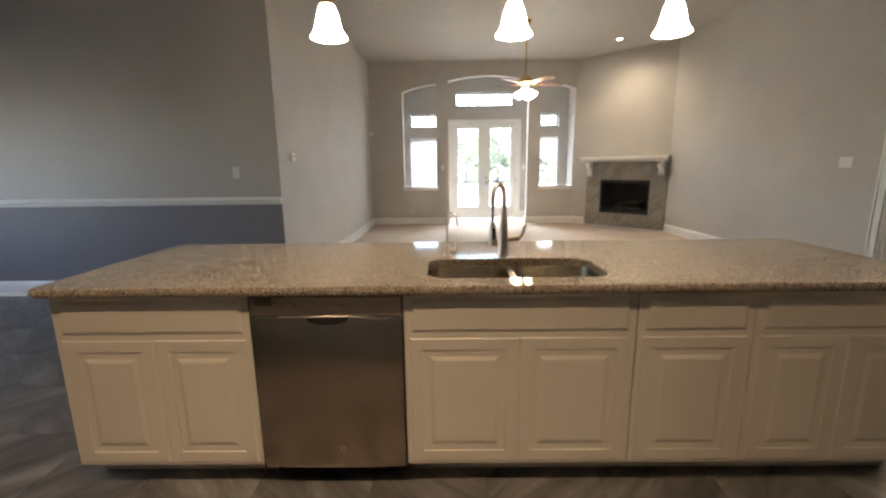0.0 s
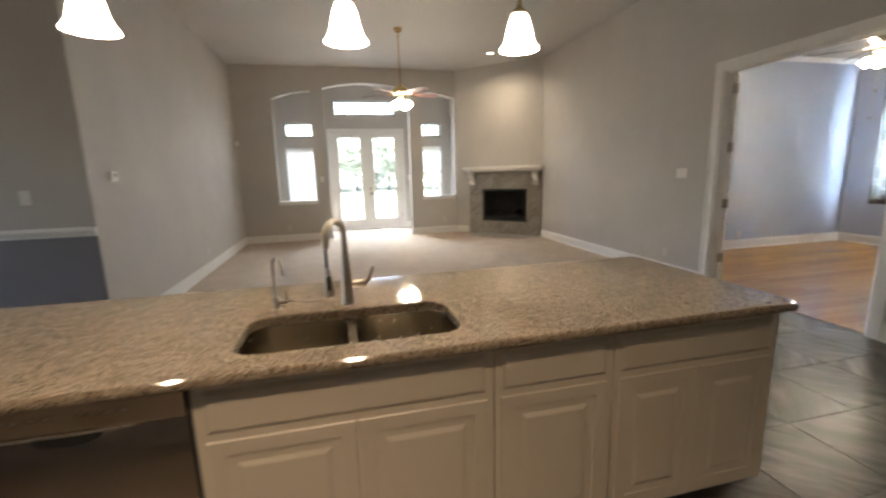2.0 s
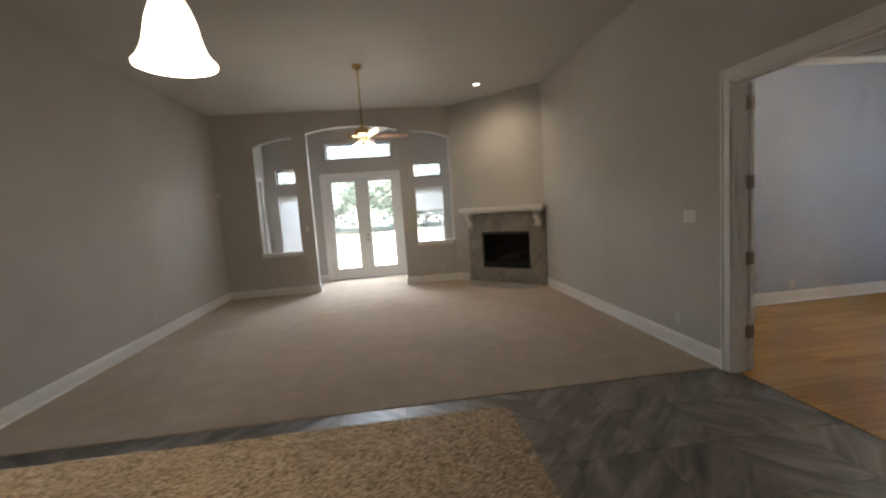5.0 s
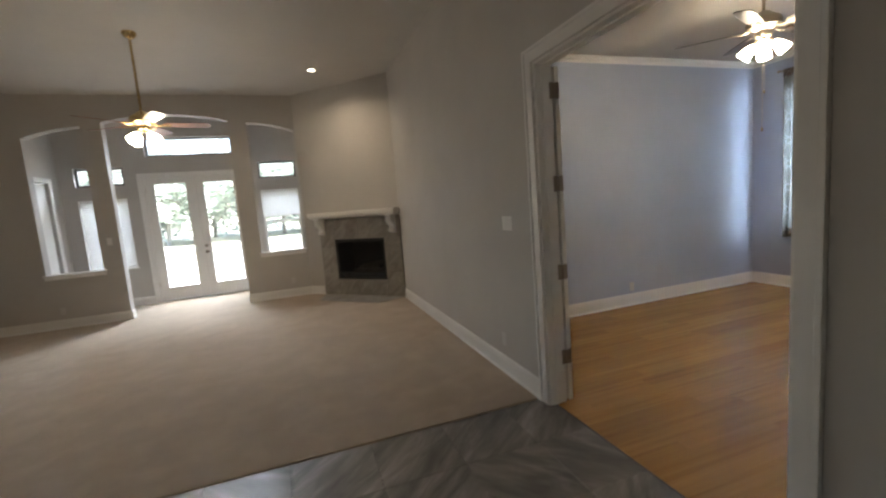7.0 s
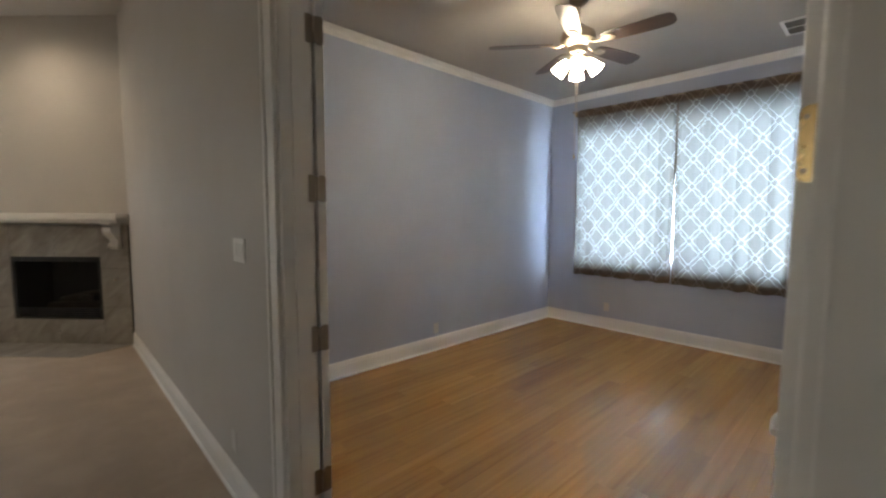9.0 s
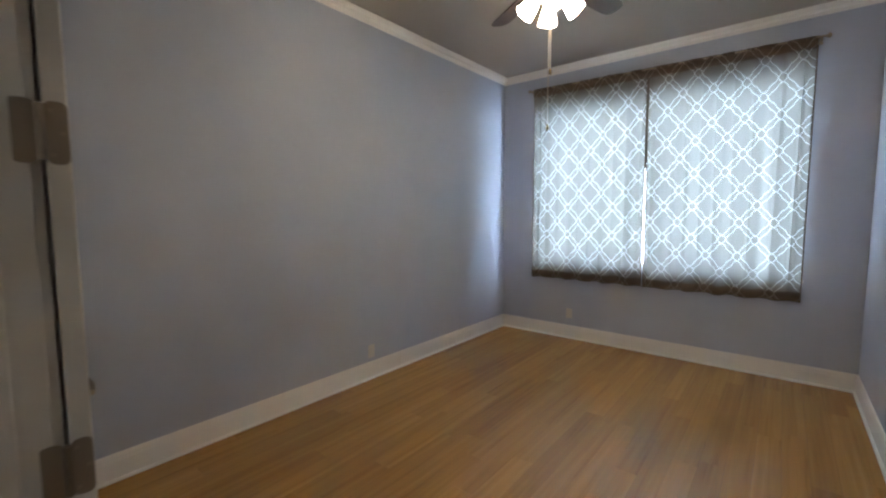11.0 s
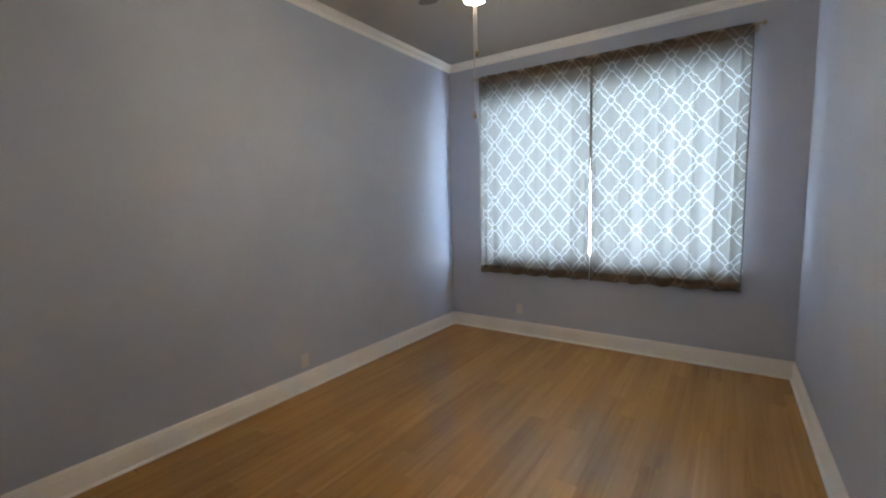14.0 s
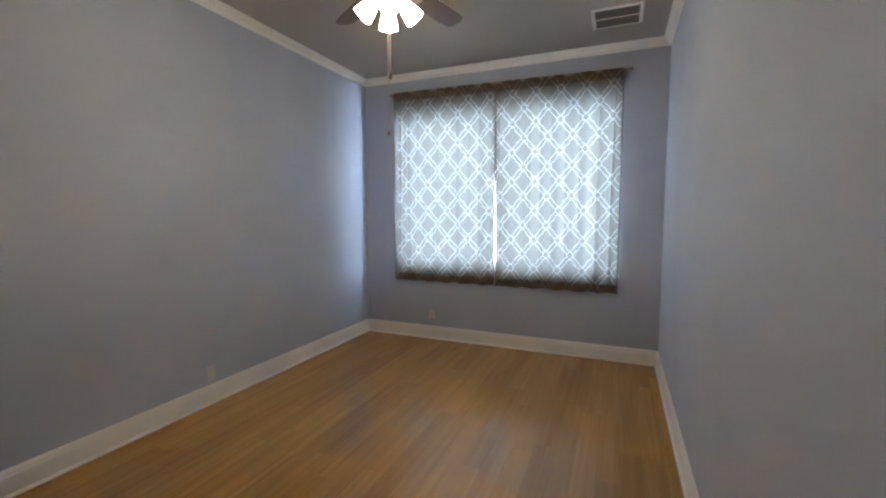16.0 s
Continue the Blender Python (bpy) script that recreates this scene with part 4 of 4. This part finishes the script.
# firebox: five inner faces with thickness, black frame, louvres, logs
part("firebox", boxes((-0.532, -0.50, 0.03, 0.46, 0.30, 1.035), (0.50, 0.532, 0.03, 0.46, 0.30, 1.035), (-0.5, 0.5, 0.03, 0.46, 1.0, 1.035), (-0.5, 0.5, 0.03, 0.46, 0.30, 0.33), (-0.532, 0.532, 0.46, 0.49, 0.30, 1.035)), FIREBLACK, F, "black metal firebox")
part("frame", boxes((-0.53, -0.49, 0.006, 0.03, 0.302, 1.033), (0.49, 0.53, 0.006, 0.03, 0.302, 1.033), (-0.49, 0.49, 0.006, 0.03, 0.975, 1.033), (-0.49, 0.49, 0.006, 0.03, 0.302, 0.33), bevel=0.003), BLACK, F)
for z in (0.345, 0.37, 0.395, 0.42):
    part("louvre", boxes((-0.49, 0.49, 0.012, 0.04, z - 0.004, z + 0.008), bevel=0.002), BLACK, F)
part("mesh_screen", boxes(*[(-0.49 + k * 0.0245, -0.488 + k * 0.0245, 0.05, 0.053, 0.44, 0.975) for k in range(41)]), FIREBLACK, F)
LOG = plain("ceramic_log", (0.07, 0.055, 0.045), 0.9, 0.4)
for (x0, y0, z0, x1, y1, z1, r) in ((-0.33, 0.24, 0.40, 0.30, 0.26, 0.42, 0.05), (-0.26, 0.33, 0.46, 0.22, 0.19, 0.52, 0.042), (-0.1, 0.2, 0.5, 0.32, 0.34, 0.57, 0.035)):
    part("log", tube(bmesh.new(), [(x0, y0, z0), ((x0 + x1) / 2, (y0 + y1) / 2 + 0.015, (z0 + z1) / 2 + 0.012), (x1, y1, z1)], [r, r * 1.1, r * 0.9], 10), LOG, F, smooth=True)
# mantel: frieze, cove, shelf and two corbels
bm = boxes((-0.95, 0.905, -0.20, 0.029, 1.472, 1.535), bevel=0.006)
loft(bm, [[(x, 0.029, 1.425), (x, -0.155, 1.427), (x, -0.165, 1.44), (x, -0.182, 1.452), (x, -0.186, 1.4715), (x, 0.029, 1.4715)] for x in (-0.93, 0.885)])
part("mantel_shelf", bm, TRIM, F, "white painted mantel shelf with cove moulding")
for cx in (-0.79, 0.745):
    bm = bmesh.new()
    prof = [(0.0, 1.12), (-0.03, 1.125), (-0.055, 1.15), (-0.06, 1.18), (-0.045, 1.205), (-0.05, 1.235), (-0.085, 1.265), (-0.125, 1.30), (-0.145, 1.34), (-0.14, 1.38), (-0.12, 1.40), (-0.115, 1.40), (0.0, 1.40)]
    loft(bm, [[(cx - 0.05, y - 0.001, z) for y, z in prof], [(cx + 0.05, y - 0.001, z) for y, z in prof]])
    cb = part("corbel", bm, TRIM, F, "white carved corbel")
    part("scroll", tube(bmesh.new(), [(cx - 0.056, -0.035, 1.165), (cx + 0.056, -0.035, 1.165)], 0.034, 16), TRIM, cb)
    part("cap_block", boxes((cx - 0.062, cx + 0.062, -0.16, 0.0, 1.40, 1.43), bevel=0.004), TRIM, cb)
# flush hearth tiles on the floor
bm = bmesh.new()
loft(bm, [[(-HW, 0.0, z), (-HW, -0.02, z), (-0.62, -0.45, z), (0.62, -0.45, z), (HW - 0.03, -0.02, z), (HW - 0.03, 0.0, z)] for z in (0.006, 0.014)])
part("hearth", bm, STONE, F, "flush grey stone hearth")
tagged(link("gas_key_plate", lathe(bmesh.new(), [(0.022, 0), (0.022, 0.004), (0.01, 0.008), (0.006, 0.016)], m=FP @ Matrix.Translation((0.70, 0, 0.78)) @ pose(0, 0, 0, 90)), CHROME), "small round chrome gas valve plate on the stone", "valve plate")

# ---------------------------------------------------------------- ceiling fans


def ceiling_fan(x, y, ceil, blade_z, phase, blade_mat, trim_mat, label, chains):
    f = thing("ceiling_fan", pose(x, y, 0), label, "ceiling fan")
    bz = blade_z
    part("canopy", lathe(bmesh.new(), [(0.015, ceil - 0.075), (0.045, ceil - 0.06), (0.068, ceil - 0.03), (0.072, ceil - 0.001)]), trim_mat, f, smooth=True)
    part("downrod", tube(bmesh.new(), [(0, 0, bz + 0.13), (0, 0, ceil - 0.07)], 0.0125, 12), trim_mat, f)
    part("motor", lathe(bmesh.new(), [(0.02, bz + 0.15), (0.05, bz + 0.135), (0.075, bz + 0.11), (0.118, bz + 0.085), (0.13, bz + 0.055), (0.128, bz + 0.02), (0.10, bz - 0.005), (0.075, bz - 0.02), (0.07, bz - 0.055), (0.055, bz - 0.075), (0.03, bz - 0.085)], seg=32), trim_mat, f, smooth=True)
    bm = bmesh.new()
    out = [(0.19, 0.045), (0.24, 0.058), (0.40, 0.066), (0.58, 0.07), (0.645, 0.064), (0.672, 0.03)]
    loop = [(a, b) for a, b in out] + [(a, -b) for a, b in reversed(out)]
    loft(bm, [[(a, b, -0.003) for a, b in loop], [(a, b, 0.003) for a, b in loop]])
    irons = bmesh.new()
    tube(irons, [(0.10, 0, 0.006), (0.15, 0, -0.012), (0.20, 0, -0.008)], [0.012, 0.010, 0.009], 8)
    loft(irons, [[(a, b, z) for a, b in ((0.185, 0.02), (0.22, 0.036), (0.265, 0.03), (0.285, 0.0), (0.265, -0.03), (0.22, -0.036), (0.185, -0.02))] for z in (-0.012, -0.005)])
    first = None
    for k in range(5):
        turn = pose(0, 0, bz, 0, 0, phase + 72 * k) @ pose(0, 0, 0, -12)
        if first is None:
            b = part("blade", bm, blade_mat, f, "dark fan blade" if blade_mat is BLADE else "cherry-coloured fan blade")
            i = part("blade_iron", irons, trim_mat, b, "metal blade bracket")
            first = (b, i)
        else:
            b = new("blade", first[0].data)
            b.parent = f
            i = new("blade_iron", first[1].data)
            i.parent = b
        b.matrix_basis = turn
    tilt = -41 if chains else -46
    for k in range(4):
        a = phase + 45 + 90 * k
        m = pose(0, 0, bz - 0.085, 0, 0, a) @ pose(0.045, 0, 0, 0, tilt, 0) @ pose(0, 0, 0, 180)
        arm = part("lamp_arm", lathe(bmesh.new(), [(0.012, -0.02), (0.014, 0.03), (0.022, 0.045)], m=m, seg=14), trim_mat, f)
        slim = 0.86 if chains else 1.0
        prof = [(0.022, 0.04), (0.032, 0.055), (0.046, 0.085), (0.056, 0.12), (0.064, 0.155), (0.060, 0.156), (0.052, 0.12), (0.042, 0.087), (0.028, 0.058), (0.018, 0.044)]
        part("shade", lathe(bmesh.new(), [(rr * slim, zz) for rr, zz in prof], m=m, seg=18, caps=False), FANSHADE if chains else LIVINGSHADE, f, "lit frosted bell shade", smooth=True)
    for dx, zend in chains:
        ch = part("pull_chain", tube(bmesh.new(), [(dx, 0, bz - 0.08), (dx, 0, zend)], 0.0026, 6), NICKEL, f)
        part("chain_end", lathe(bmesh.new(), [(0.003, 0.02), (0.0075, 0.008), (0.009, -0.006), (0.004, -0.018)], (dx, 0, zend), 10), BRASS, ch)
    return f


ceiling_fan(1.49, 7.62, H, 2.71, 10, REDBLADE, BRASS, "brass ceiling fan with cherry blades and four lit shades", [])
ceiling_fan(6.96, 4.52, BH, 2.82, -14, BLADE, BRONZE, "bronze ceiling fan with dark walnut blades and lit shades", [(0.012, 2.30), (-0.012, 1.98)])
# downlight above the hearth
D = thing("downlight", pose(3.477, 8.79, H), "lit recessed downlight with a white trim ring", "downlight")
part("trim_ring", lathe(bmesh.new(), [(0.052, -0.002), (0.074, -0.006), (0.078, -0.001), (0.052, -0.0005)], seg=28, caps=False), TRIM, D)
part("lens", lathe(bmesh.new(), [(0.05, -0.0022), (0.05, -0.001)], seg=24), CANGLOW, D, "glowing lens")

# ---------------------------------------------------------------- bedroom window and curtains
W = thing("bedroom_window", pose(BX1 + 0.08, 0, 0), "wide white-framed window behind the curtains", "window")
part("window_frame", boxes((0, 0.06, WY0, WY0 + 0.05, WZ0, WZ1), (0, 0.06, WY1 - 0.05, WY1, WZ0, WZ1), (0, 0.06, WY0 + 0.05, WY1 - 0.05, WZ0, WZ0 + 0.05), (0, 0.06, WY0 + 0.05, WY1 - 0.05, WZ1 - 0.05, WZ1), (0, 0.06, 4.53, 4.59, WZ0 + 0.05, WZ1 - 0.05), bevel=0.004), TRIM, W)
for a, b in ((WY0 + 0.05, 4.53), (4.59, WY1 - 0.05)):
    p = part("pane", boxes((0.028, 0.033, a, b, WZ0 + 0.05, WZ1 - 0.05)), GLASS, W, "clear glass pane")
    p.visible_shadow = False
setting("window_sill_bedroom", boxes((BX1 - 0.03, BX1 + 0.08, WY0 - 0.045, WY1 + 0.045, WZ0 - 0.022, WZ0 - 0.0015), bevel=0.004), TRIM, "white painted window sill")
ROD_X = BX1 - 0.072
R = thing("curtain_rod", pose(0, 0, 0), "thin dark metal curtain rod with small finials", "curtain rod")
part("rod", tube(bmesh.new(), [(ROD_X, 3.235, 2.905), (ROD_X, 5.87, 2.935)], 0.008, 10), BRONZE, R)
for y, z in ((3.225, 2.905), (5.88, 2.935)):
    part("finial", lathe(bmesh.new(), [(0.006, -0.02), (0.016, -0.008), (0.018, 0.004), (0.008, 0.018)], (ROD_X, y, z), 12), BRONZE, R)
for y, z in ((3.27, 2.905), (5.85, 2.935)):
    part("bracket", boxes((ROD_X - 0.006, BX1 - 0.001, y - 0.006, y + 0.006, z - 0.02, z - 0.008), (BX1 - 0.006, BX1 - 0.001, y - 0.012, y + 0.012, z - 0.045, z + 0.02), bevel=0.002), BRONZE, R)
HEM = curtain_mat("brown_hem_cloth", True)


def curtain(y0, y1, zt0, zt1, zb, seed, lean=0.0):
    """A panel hanging from the rod, gathered in shallow folds; hems of doubled cloth top and bottom."""
    rnd = random.Random(seed)
    c = thing("curtain", pose(0, 0, 0), "taupe curtain panel with white trellis pattern and brown hems", "curtain", "bedroom curtains")
    ph = [rnd.uniform(0, 6.28) for _ in range(4)]
    pleats = [(min(0.97, max(0.03, (k + rnd.uniform(0.1, 0.9)) / 9)), rnd.uniform(0.006, 0.012)) for k in range(9)]

    def off(u, v):
        s = 0.010 * math.sin(u * 31 + ph[0]) + 0.007 * math.sin(u * 57 + ph[1]) + 0.006 * math.sin(u * 13 + ph[2] + v * 1.4)
        for at, wide in pleats:
            s += 0.013 * math.exp(-((u - at - 0.008 * math.sin(3 * v + at * 9)) / wide) ** 2) * (1.1 - 0.45 * v)
        return ROD_X + s * (0.5 + 0.9 * v)

    def sheet(name, v0, v1, nu, nv, mat, push, thick):
        bm = bmesh.new()
        uv = bm.loops.layers.uv.new("cloth")
        grid = []
        for j in range(nv + 1):
            v = v0 + (v1 - v0) * j / nv
            row = []
            for i in range(nu + 1):
                u = i / nu
                top = zt0 + (zt1 - zt0) * u
                z = top + (zb - top) * v + 0.006 * math.sin(u * 37 + ph[3]) * v
                yy = y0 + (y1 - y0) * u + lean * (1 - v) * (1 - u)
                row.append(bm.verts.new((off(u, v) - push, yy, z)))
            grid.append(row)
        for j in range(nv):
            for i in range(nu):
                f = bm.faces.new((grid[j][i], grid[j][i + 1], grid[j + 1][i + 1], grid[j + 1][i]))
                f.smooth = True
                for lp in f.loops:
                    lp[uv].uv = (lp.vert.co.y * 1.0, lp.vert.co.z)
        if thick:
            ext = bmesh.ops.extrude_face_region(bm, geom=bm.faces[:])
            for v in [g for g in ext["geom"] if isinstance(g, bmesh.types.BMVert)]:
                v.co.x += thick
        me = bpy.data.meshes.new(name)
        bm.to_mesh(me)
        bm.free()
        me.materials.append(mat)
        o = new(name, me)
        o.parent = c
        return o

    sheet("cloth", 0.0, 1.0, 220, 30, CLOTH, 0.0, 0)
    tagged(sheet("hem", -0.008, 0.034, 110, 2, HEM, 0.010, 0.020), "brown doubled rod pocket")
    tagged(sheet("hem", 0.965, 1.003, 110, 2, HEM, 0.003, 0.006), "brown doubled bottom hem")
    for u0, u1 in ((0.0, 0.009), (0.991, 1.0)):
        ya, yb = y0 + (y1 - y0) * u0, y0 + (y1 - y0) * u1
        bm = bmesh.new()
        nn = 24
        loops = []
        for j in range(nn + 1):
            v = 0.03 + 0.94 * j / nn
            um = (u0 + u1) / 2
            z = zt0 + (zt1 - zt0) * um
            z += (zb - z) * v
            x, dy = off(um, v), lean * (1 - v) * (1 - um)
            lo, hi = min(ya, yb) + dy, max(ya, yb) + dy
            loops.append([(x - 0.004, lo, z), (x - 0.004, hi, z), (x + 0.004, hi, z), (x + 0.004, lo, z)])
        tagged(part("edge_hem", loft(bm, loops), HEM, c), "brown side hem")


curtain(5.82, 4.5605, 2.93, 2.915, 0.722, 3)
curtain(4.554, 3.285, 2.915, 2.90, 0.722, 8, 0.012)

# air vent in the bedroom ceiling
V = thing("ceiling_vent", pose(8.743, 3.358, BH), "white louvred air vent in the ceiling", "air vent")
part("frame", boxes((-0.19, -0.16, -0.2, 0.2, -0.008, -0.001), (0.16, 0.19, -0.2, 0.2, -0.008, -0.001), (-0.16, 0.16, -0.2, -0.17, -0.008, -0.001), (-0.16, 0.16, 0.17, 0.2, -0.008, -0.001), (-0.012, 0.012, -0.17, 0.17, -0.008, -0.001), bevel=0.002), TRIM, V)
# no hollow here: a flat dark sheet and grey slats imitate the duct's shade
part("backing", boxes((-0.16, 0.16, -0.17, 0.17, -0.0015, -0.0005)), BRONZE, V, "dark sheet that imitates the shaded duct behind the louvres")
for k in range(12):
    s = -0.15 + k * 0.0255 + (0.018 if k > 5 else 0)
    sl = part("slat", boxes((-0.007, 0.007, -0.17, 0.17, -0.0008, 0.0008)), SHADEGREY, V)
    sl.matrix_basis = pose(s, 0, -0.006, 0, 55, 0)

# ---------------------------------------------------------------- small wall fittings


def wall_plate(name, m, w, h, kind, label, count=1):
    """A plate in its own frame: wall plane at y = 0, facing -y."""
    p = thing(name, m, label, "switch" if kind == "switch" else "outlet")
    finish = PLASTIC if kind == "switch" else ALMOND
    part("plate", boxes((-w / 2, w / 2, -0.006, -0.0005, -h / 2, h / 2), bevel=0.002), finish, p)
    for k in range(count):
        x = (k - (count - 1) / 2) * 0.046
        if kind == "switch":
            part("rocker", boxes((x - 0.016, x + 0.016, -0.009, -0.006, -0.033, 0.033), bevel=0.0015), PLASTIC, p)
        else:
            for z in (-0.021, 0.021):
                part("socket", lathe(bmesh.new(), [(0.016, 0.0), (0.016, 0.0015)], m=Matrix.Translation((x, -0.006, z)) @ pose(0, 0, 0, 90), seg=16), finish, p)
    return p


toward = {"-x": -90, "+x": 90, "-y": 0, "+y": 180}
wall_plate("light_switch", pose(XR, 4.99, 1.355, 0, 0, toward["-x"]), 0.165, 0.118, "switch", "white three-gang switch plate on the greige wall", 3)
wall_plate("light_switch", pose(-2.095, DINE, 1.325), 0.072, 0.118, "switch", "white single switch plate above the chair rail")
wall_plate("light_switch", pose(0.06, YB, 1.35), 0.072, 0.118, "switch", "white single switch plate on the pier")
wall_plate("light_switch", pose(2.21, YV, 1.33), 0.072, 0.118, "switch", "white single switch plate beside the french doors")
wall_plate("wall_outlet", pose(XR, 5.18, 0.31, 0, 0, toward["-x"]), 0.072, 0.116, "outlet", "white wall outlet above the baseboard")
wall_plate("wall_outlet", pose(-0.72, YB, 0.29), 0.072, 0.116, "outlet", "white wall outlet under the arched opening")
wall_plate("wall_outlet", pose(2.83, YB, 0.31), 0.072, 0.116, "outlet", "white wall outlet under the arched opening")
wall_plate("wall_outlet", pose(XL, 7.6, 0.33, 0, 0, toward["+x"]), 0.072, 0.116, "outlet", "white wall outlet on the long wall")
wall_plate("wall_outlet", pose(7.10, BY1, 0.25), 0.072, 0.116, "outlet", "white wall outlet on the blue wall")
wall_plate("wall_outlet", pose(BX1, 5.358, 0.30, 0, 0, toward["-x"]), 0.072, 0.116, "outlet", "white wall outlet below the curtains")
T = thing("thermostat", pose(XL, 5.05, 1.485, 0, 0, toward["+x"]), "small white thermostat on the greige wall", "thermostat")
part("housing", boxes((-0.06, 0.06, -0.028, -0.0005, -0.045, 0.045), bevel=0.006), PLASTIC, T)
part("display", boxes((-0.03, 0.03, -0.0295, -0.028, -0.005, 0.028)), BRONZE, T, "grey display")
S = thing("corner_sensor", pose(XL + 0.02, YB - 0.03, 2.13, 0, 0, 45), "small white corner alarm sensor", "sensor")
part("housing", boxes((-0.028, 0.028, -0.05, 0.0, -0.045, 0.045), bevel=0.01), PLASTIC, S)

# window in the dining area's side wall
DWN = thing("dining_window", pose(-6.13, 0, 0), "white-framed dining window", "window")
part("window_frame", boxes((-0.03, 0.03, 1.8, 1.85, 0.85, 2.35), (-0.03, 0.03, 3.35, 3.4, 0.85, 2.35), (-0.03, 0.03, 1.85, 3.35, 0.85, 0.9), (-0.03, 0.03, 1.85, 3.35, 2.3, 2.35), (-0.02, 0.02, 2.58, 2.62, 0.9, 2.3), bevel=0.004), TRIM, DWN)

# ---------------------------------------------------------------- garden
setting("ground", boxes((-300, 300, 11.80, 600, -0.3, -0.13), (9.8, 300, -300, 11.8, -0.3, -0.13)), GRASS, "sunlit lawn reaching to the horizon")
setting("pavement", boxes((-8, 12, 11.79, 24, -0.16, -0.06), bevel=0.01), CONCRETE, "pale sunlit concrete patio")

def tree(x, y, h, r, seed):
    rnd = random.Random(seed)
    t = thing("tree", pose(x, y, -0.13), "leafy green garden tree, colours paled to imitate glare", "tree", "garden trees")
    bm = bmesh.new()
    tube(bm, [(0, 0, 0), (0.1, 0.05, h * 0.3), (0.0, 0.0, h * 0.55), (0.1, 0.1, h * 0.85)], [0.16, 0.12, 0.09, 0.03], 10)
    tips = []
    for k in range(14):
        a, z = rnd.uniform(0, 6.28), h * rnd.uniform(0.04, 0.6)
        e = (r * 0.75 * math.cos(a), r * 0.75 * math.sin(a), z + h * rnd.uniform(0.1, 0.3))
        tube(bm, [(0, 0, z), (e[0] * 0.5, e[1] * 0.5, (z + e[2]) / 2 + 0.1), e], [0.07, 0.045, 0.015], 7)
        tips.append(Vector(e))
    part("trunk", bm, BARK, t)
    vs, fs = [], []
    for k in range(90):
        c = rnd.choice(tips) * rnd.uniform(0.6, 1.1) + Vector((rnd.gauss(0, r * 0.28), rnd.gauss(0, r * 0.28), rnd.gauss(0.3, h * 0.10)))
        for _ in range(30):
            p = c + Vector((rnd.gauss(0, 0.4), rnd.gauss(0, 0.4), rnd.gauss(0, 0.32)))
            q = Matrix.Rotation(rnd.uniform(0, 6.28), 3, "Z") @ Matrix.Rotation(rnd.uniform(-1.2, 1.2), 3, "X")
            s = rnd.uniform(0.16, 0.32)
            n = len(vs)
            vs += [p + q @ Vector(v) * s for v in ((-1, 0, 0), (0, -0.55, 0.1), (1, 0, 0), (0, 0.55, 0.1))]
            fs.append((n, n + 1, n + 2, n + 3))
    me = bpy.data.meshes.new("crown")
    me.from_pydata(vs, [], fs)
    me.materials.append(PALED_LEAF)
    o = new("crown", me)
    o.parent = t


for k in range(22):
    tree(-19 + k * 1.9 + 0.7 * math.sin(k * 2.3), 41 + 5 * math.sin(k * 1.7), 9.0 + 2.0 * math.sin(k * 3.1), 3.4, 40 + k)

# ---------------------------------------------------------------- loose pieces of the floors
FLOOR, BFLOOR = bpy.data.objects["floor"], bpy.data.objects["floor_bedroom"]
P = 0.5
tile_me = None
rest = bmesh.new()
for i in range(-17, 9):
    for j in range(-15, 1):
        x0, y0 = 2.30 + P * i, 4.115 + P * (j - 0)
        x1, y1 = x0 + P, y0 + P
        x1c, y1c = min(x1, 4.678), min(y1, CARPET_EDGE - 0.004)
        if x1c - x0 < 0.05 or y1c - y0 < 0.05 or x0 > 4.6 or x0 < -6.1:
            continue
        full = x1c == x1 and y1c == y1
        if y0 > 0.6 and x0 > -5.3:
            if full and tile_me is not None:
                o = new("tile", tile_me)
                o.parent = FLOOR
            else:
                bm = boxes((0.0018 - P / 2, x1c - x0 - 0.0018 - P / 2, 0.0018 - P / 2, y1c - y0 - 0.0018 - P / 2, -0.0065, 0.0), bevel=0.0012)
                o = part("tile", bm, TILE, FLOOR)
                if full:
                    tile_me = o.data
            o.matrix_basis = pose(x0 + P / 2, y0 + P / 2, 0)
        else:
            box(rest, x0 + 0.0018, x1c - 0.0018, y0 + 0.0018, y1c - 0.0018, -0.0065, 0.0)
tagged(part("tiles_behind", rest, TILE, FLOOR), "grey veined floor tiles", "", "", "stuff")
plank = {}
rnd = random.Random(5)
PW = 0.127
for j in range(28):
    y0 = BY0 - 0.03 + j * PW
    x = 4.69 - rnd.uniform(0.0, 0.9)
    while x < BX1:
        ln = rnd.choice((0.95, 1.22, 1.22, 1.5))
        a, b = max(x, 4.69), min(x + ln, BX1 + 0.02)
        if b - a > 0.04:
            key = round(b - a, 2) if (a, b) != (x, x + ln) else ln
            if key in plank:
                o = new("plank", plank[key])
                o.parent = BFLOOR
            else:
                o = part("plank", boxes((0.0003, b - a - 0.0003, 0.0003, PW - 0.0003, -0.0045, 0.0), bevel=0.0007), WOOD, BFLOOR)
                plank[key] = o.data
            o.matrix_basis = pose(a, y0, 0.004)
        x += ln
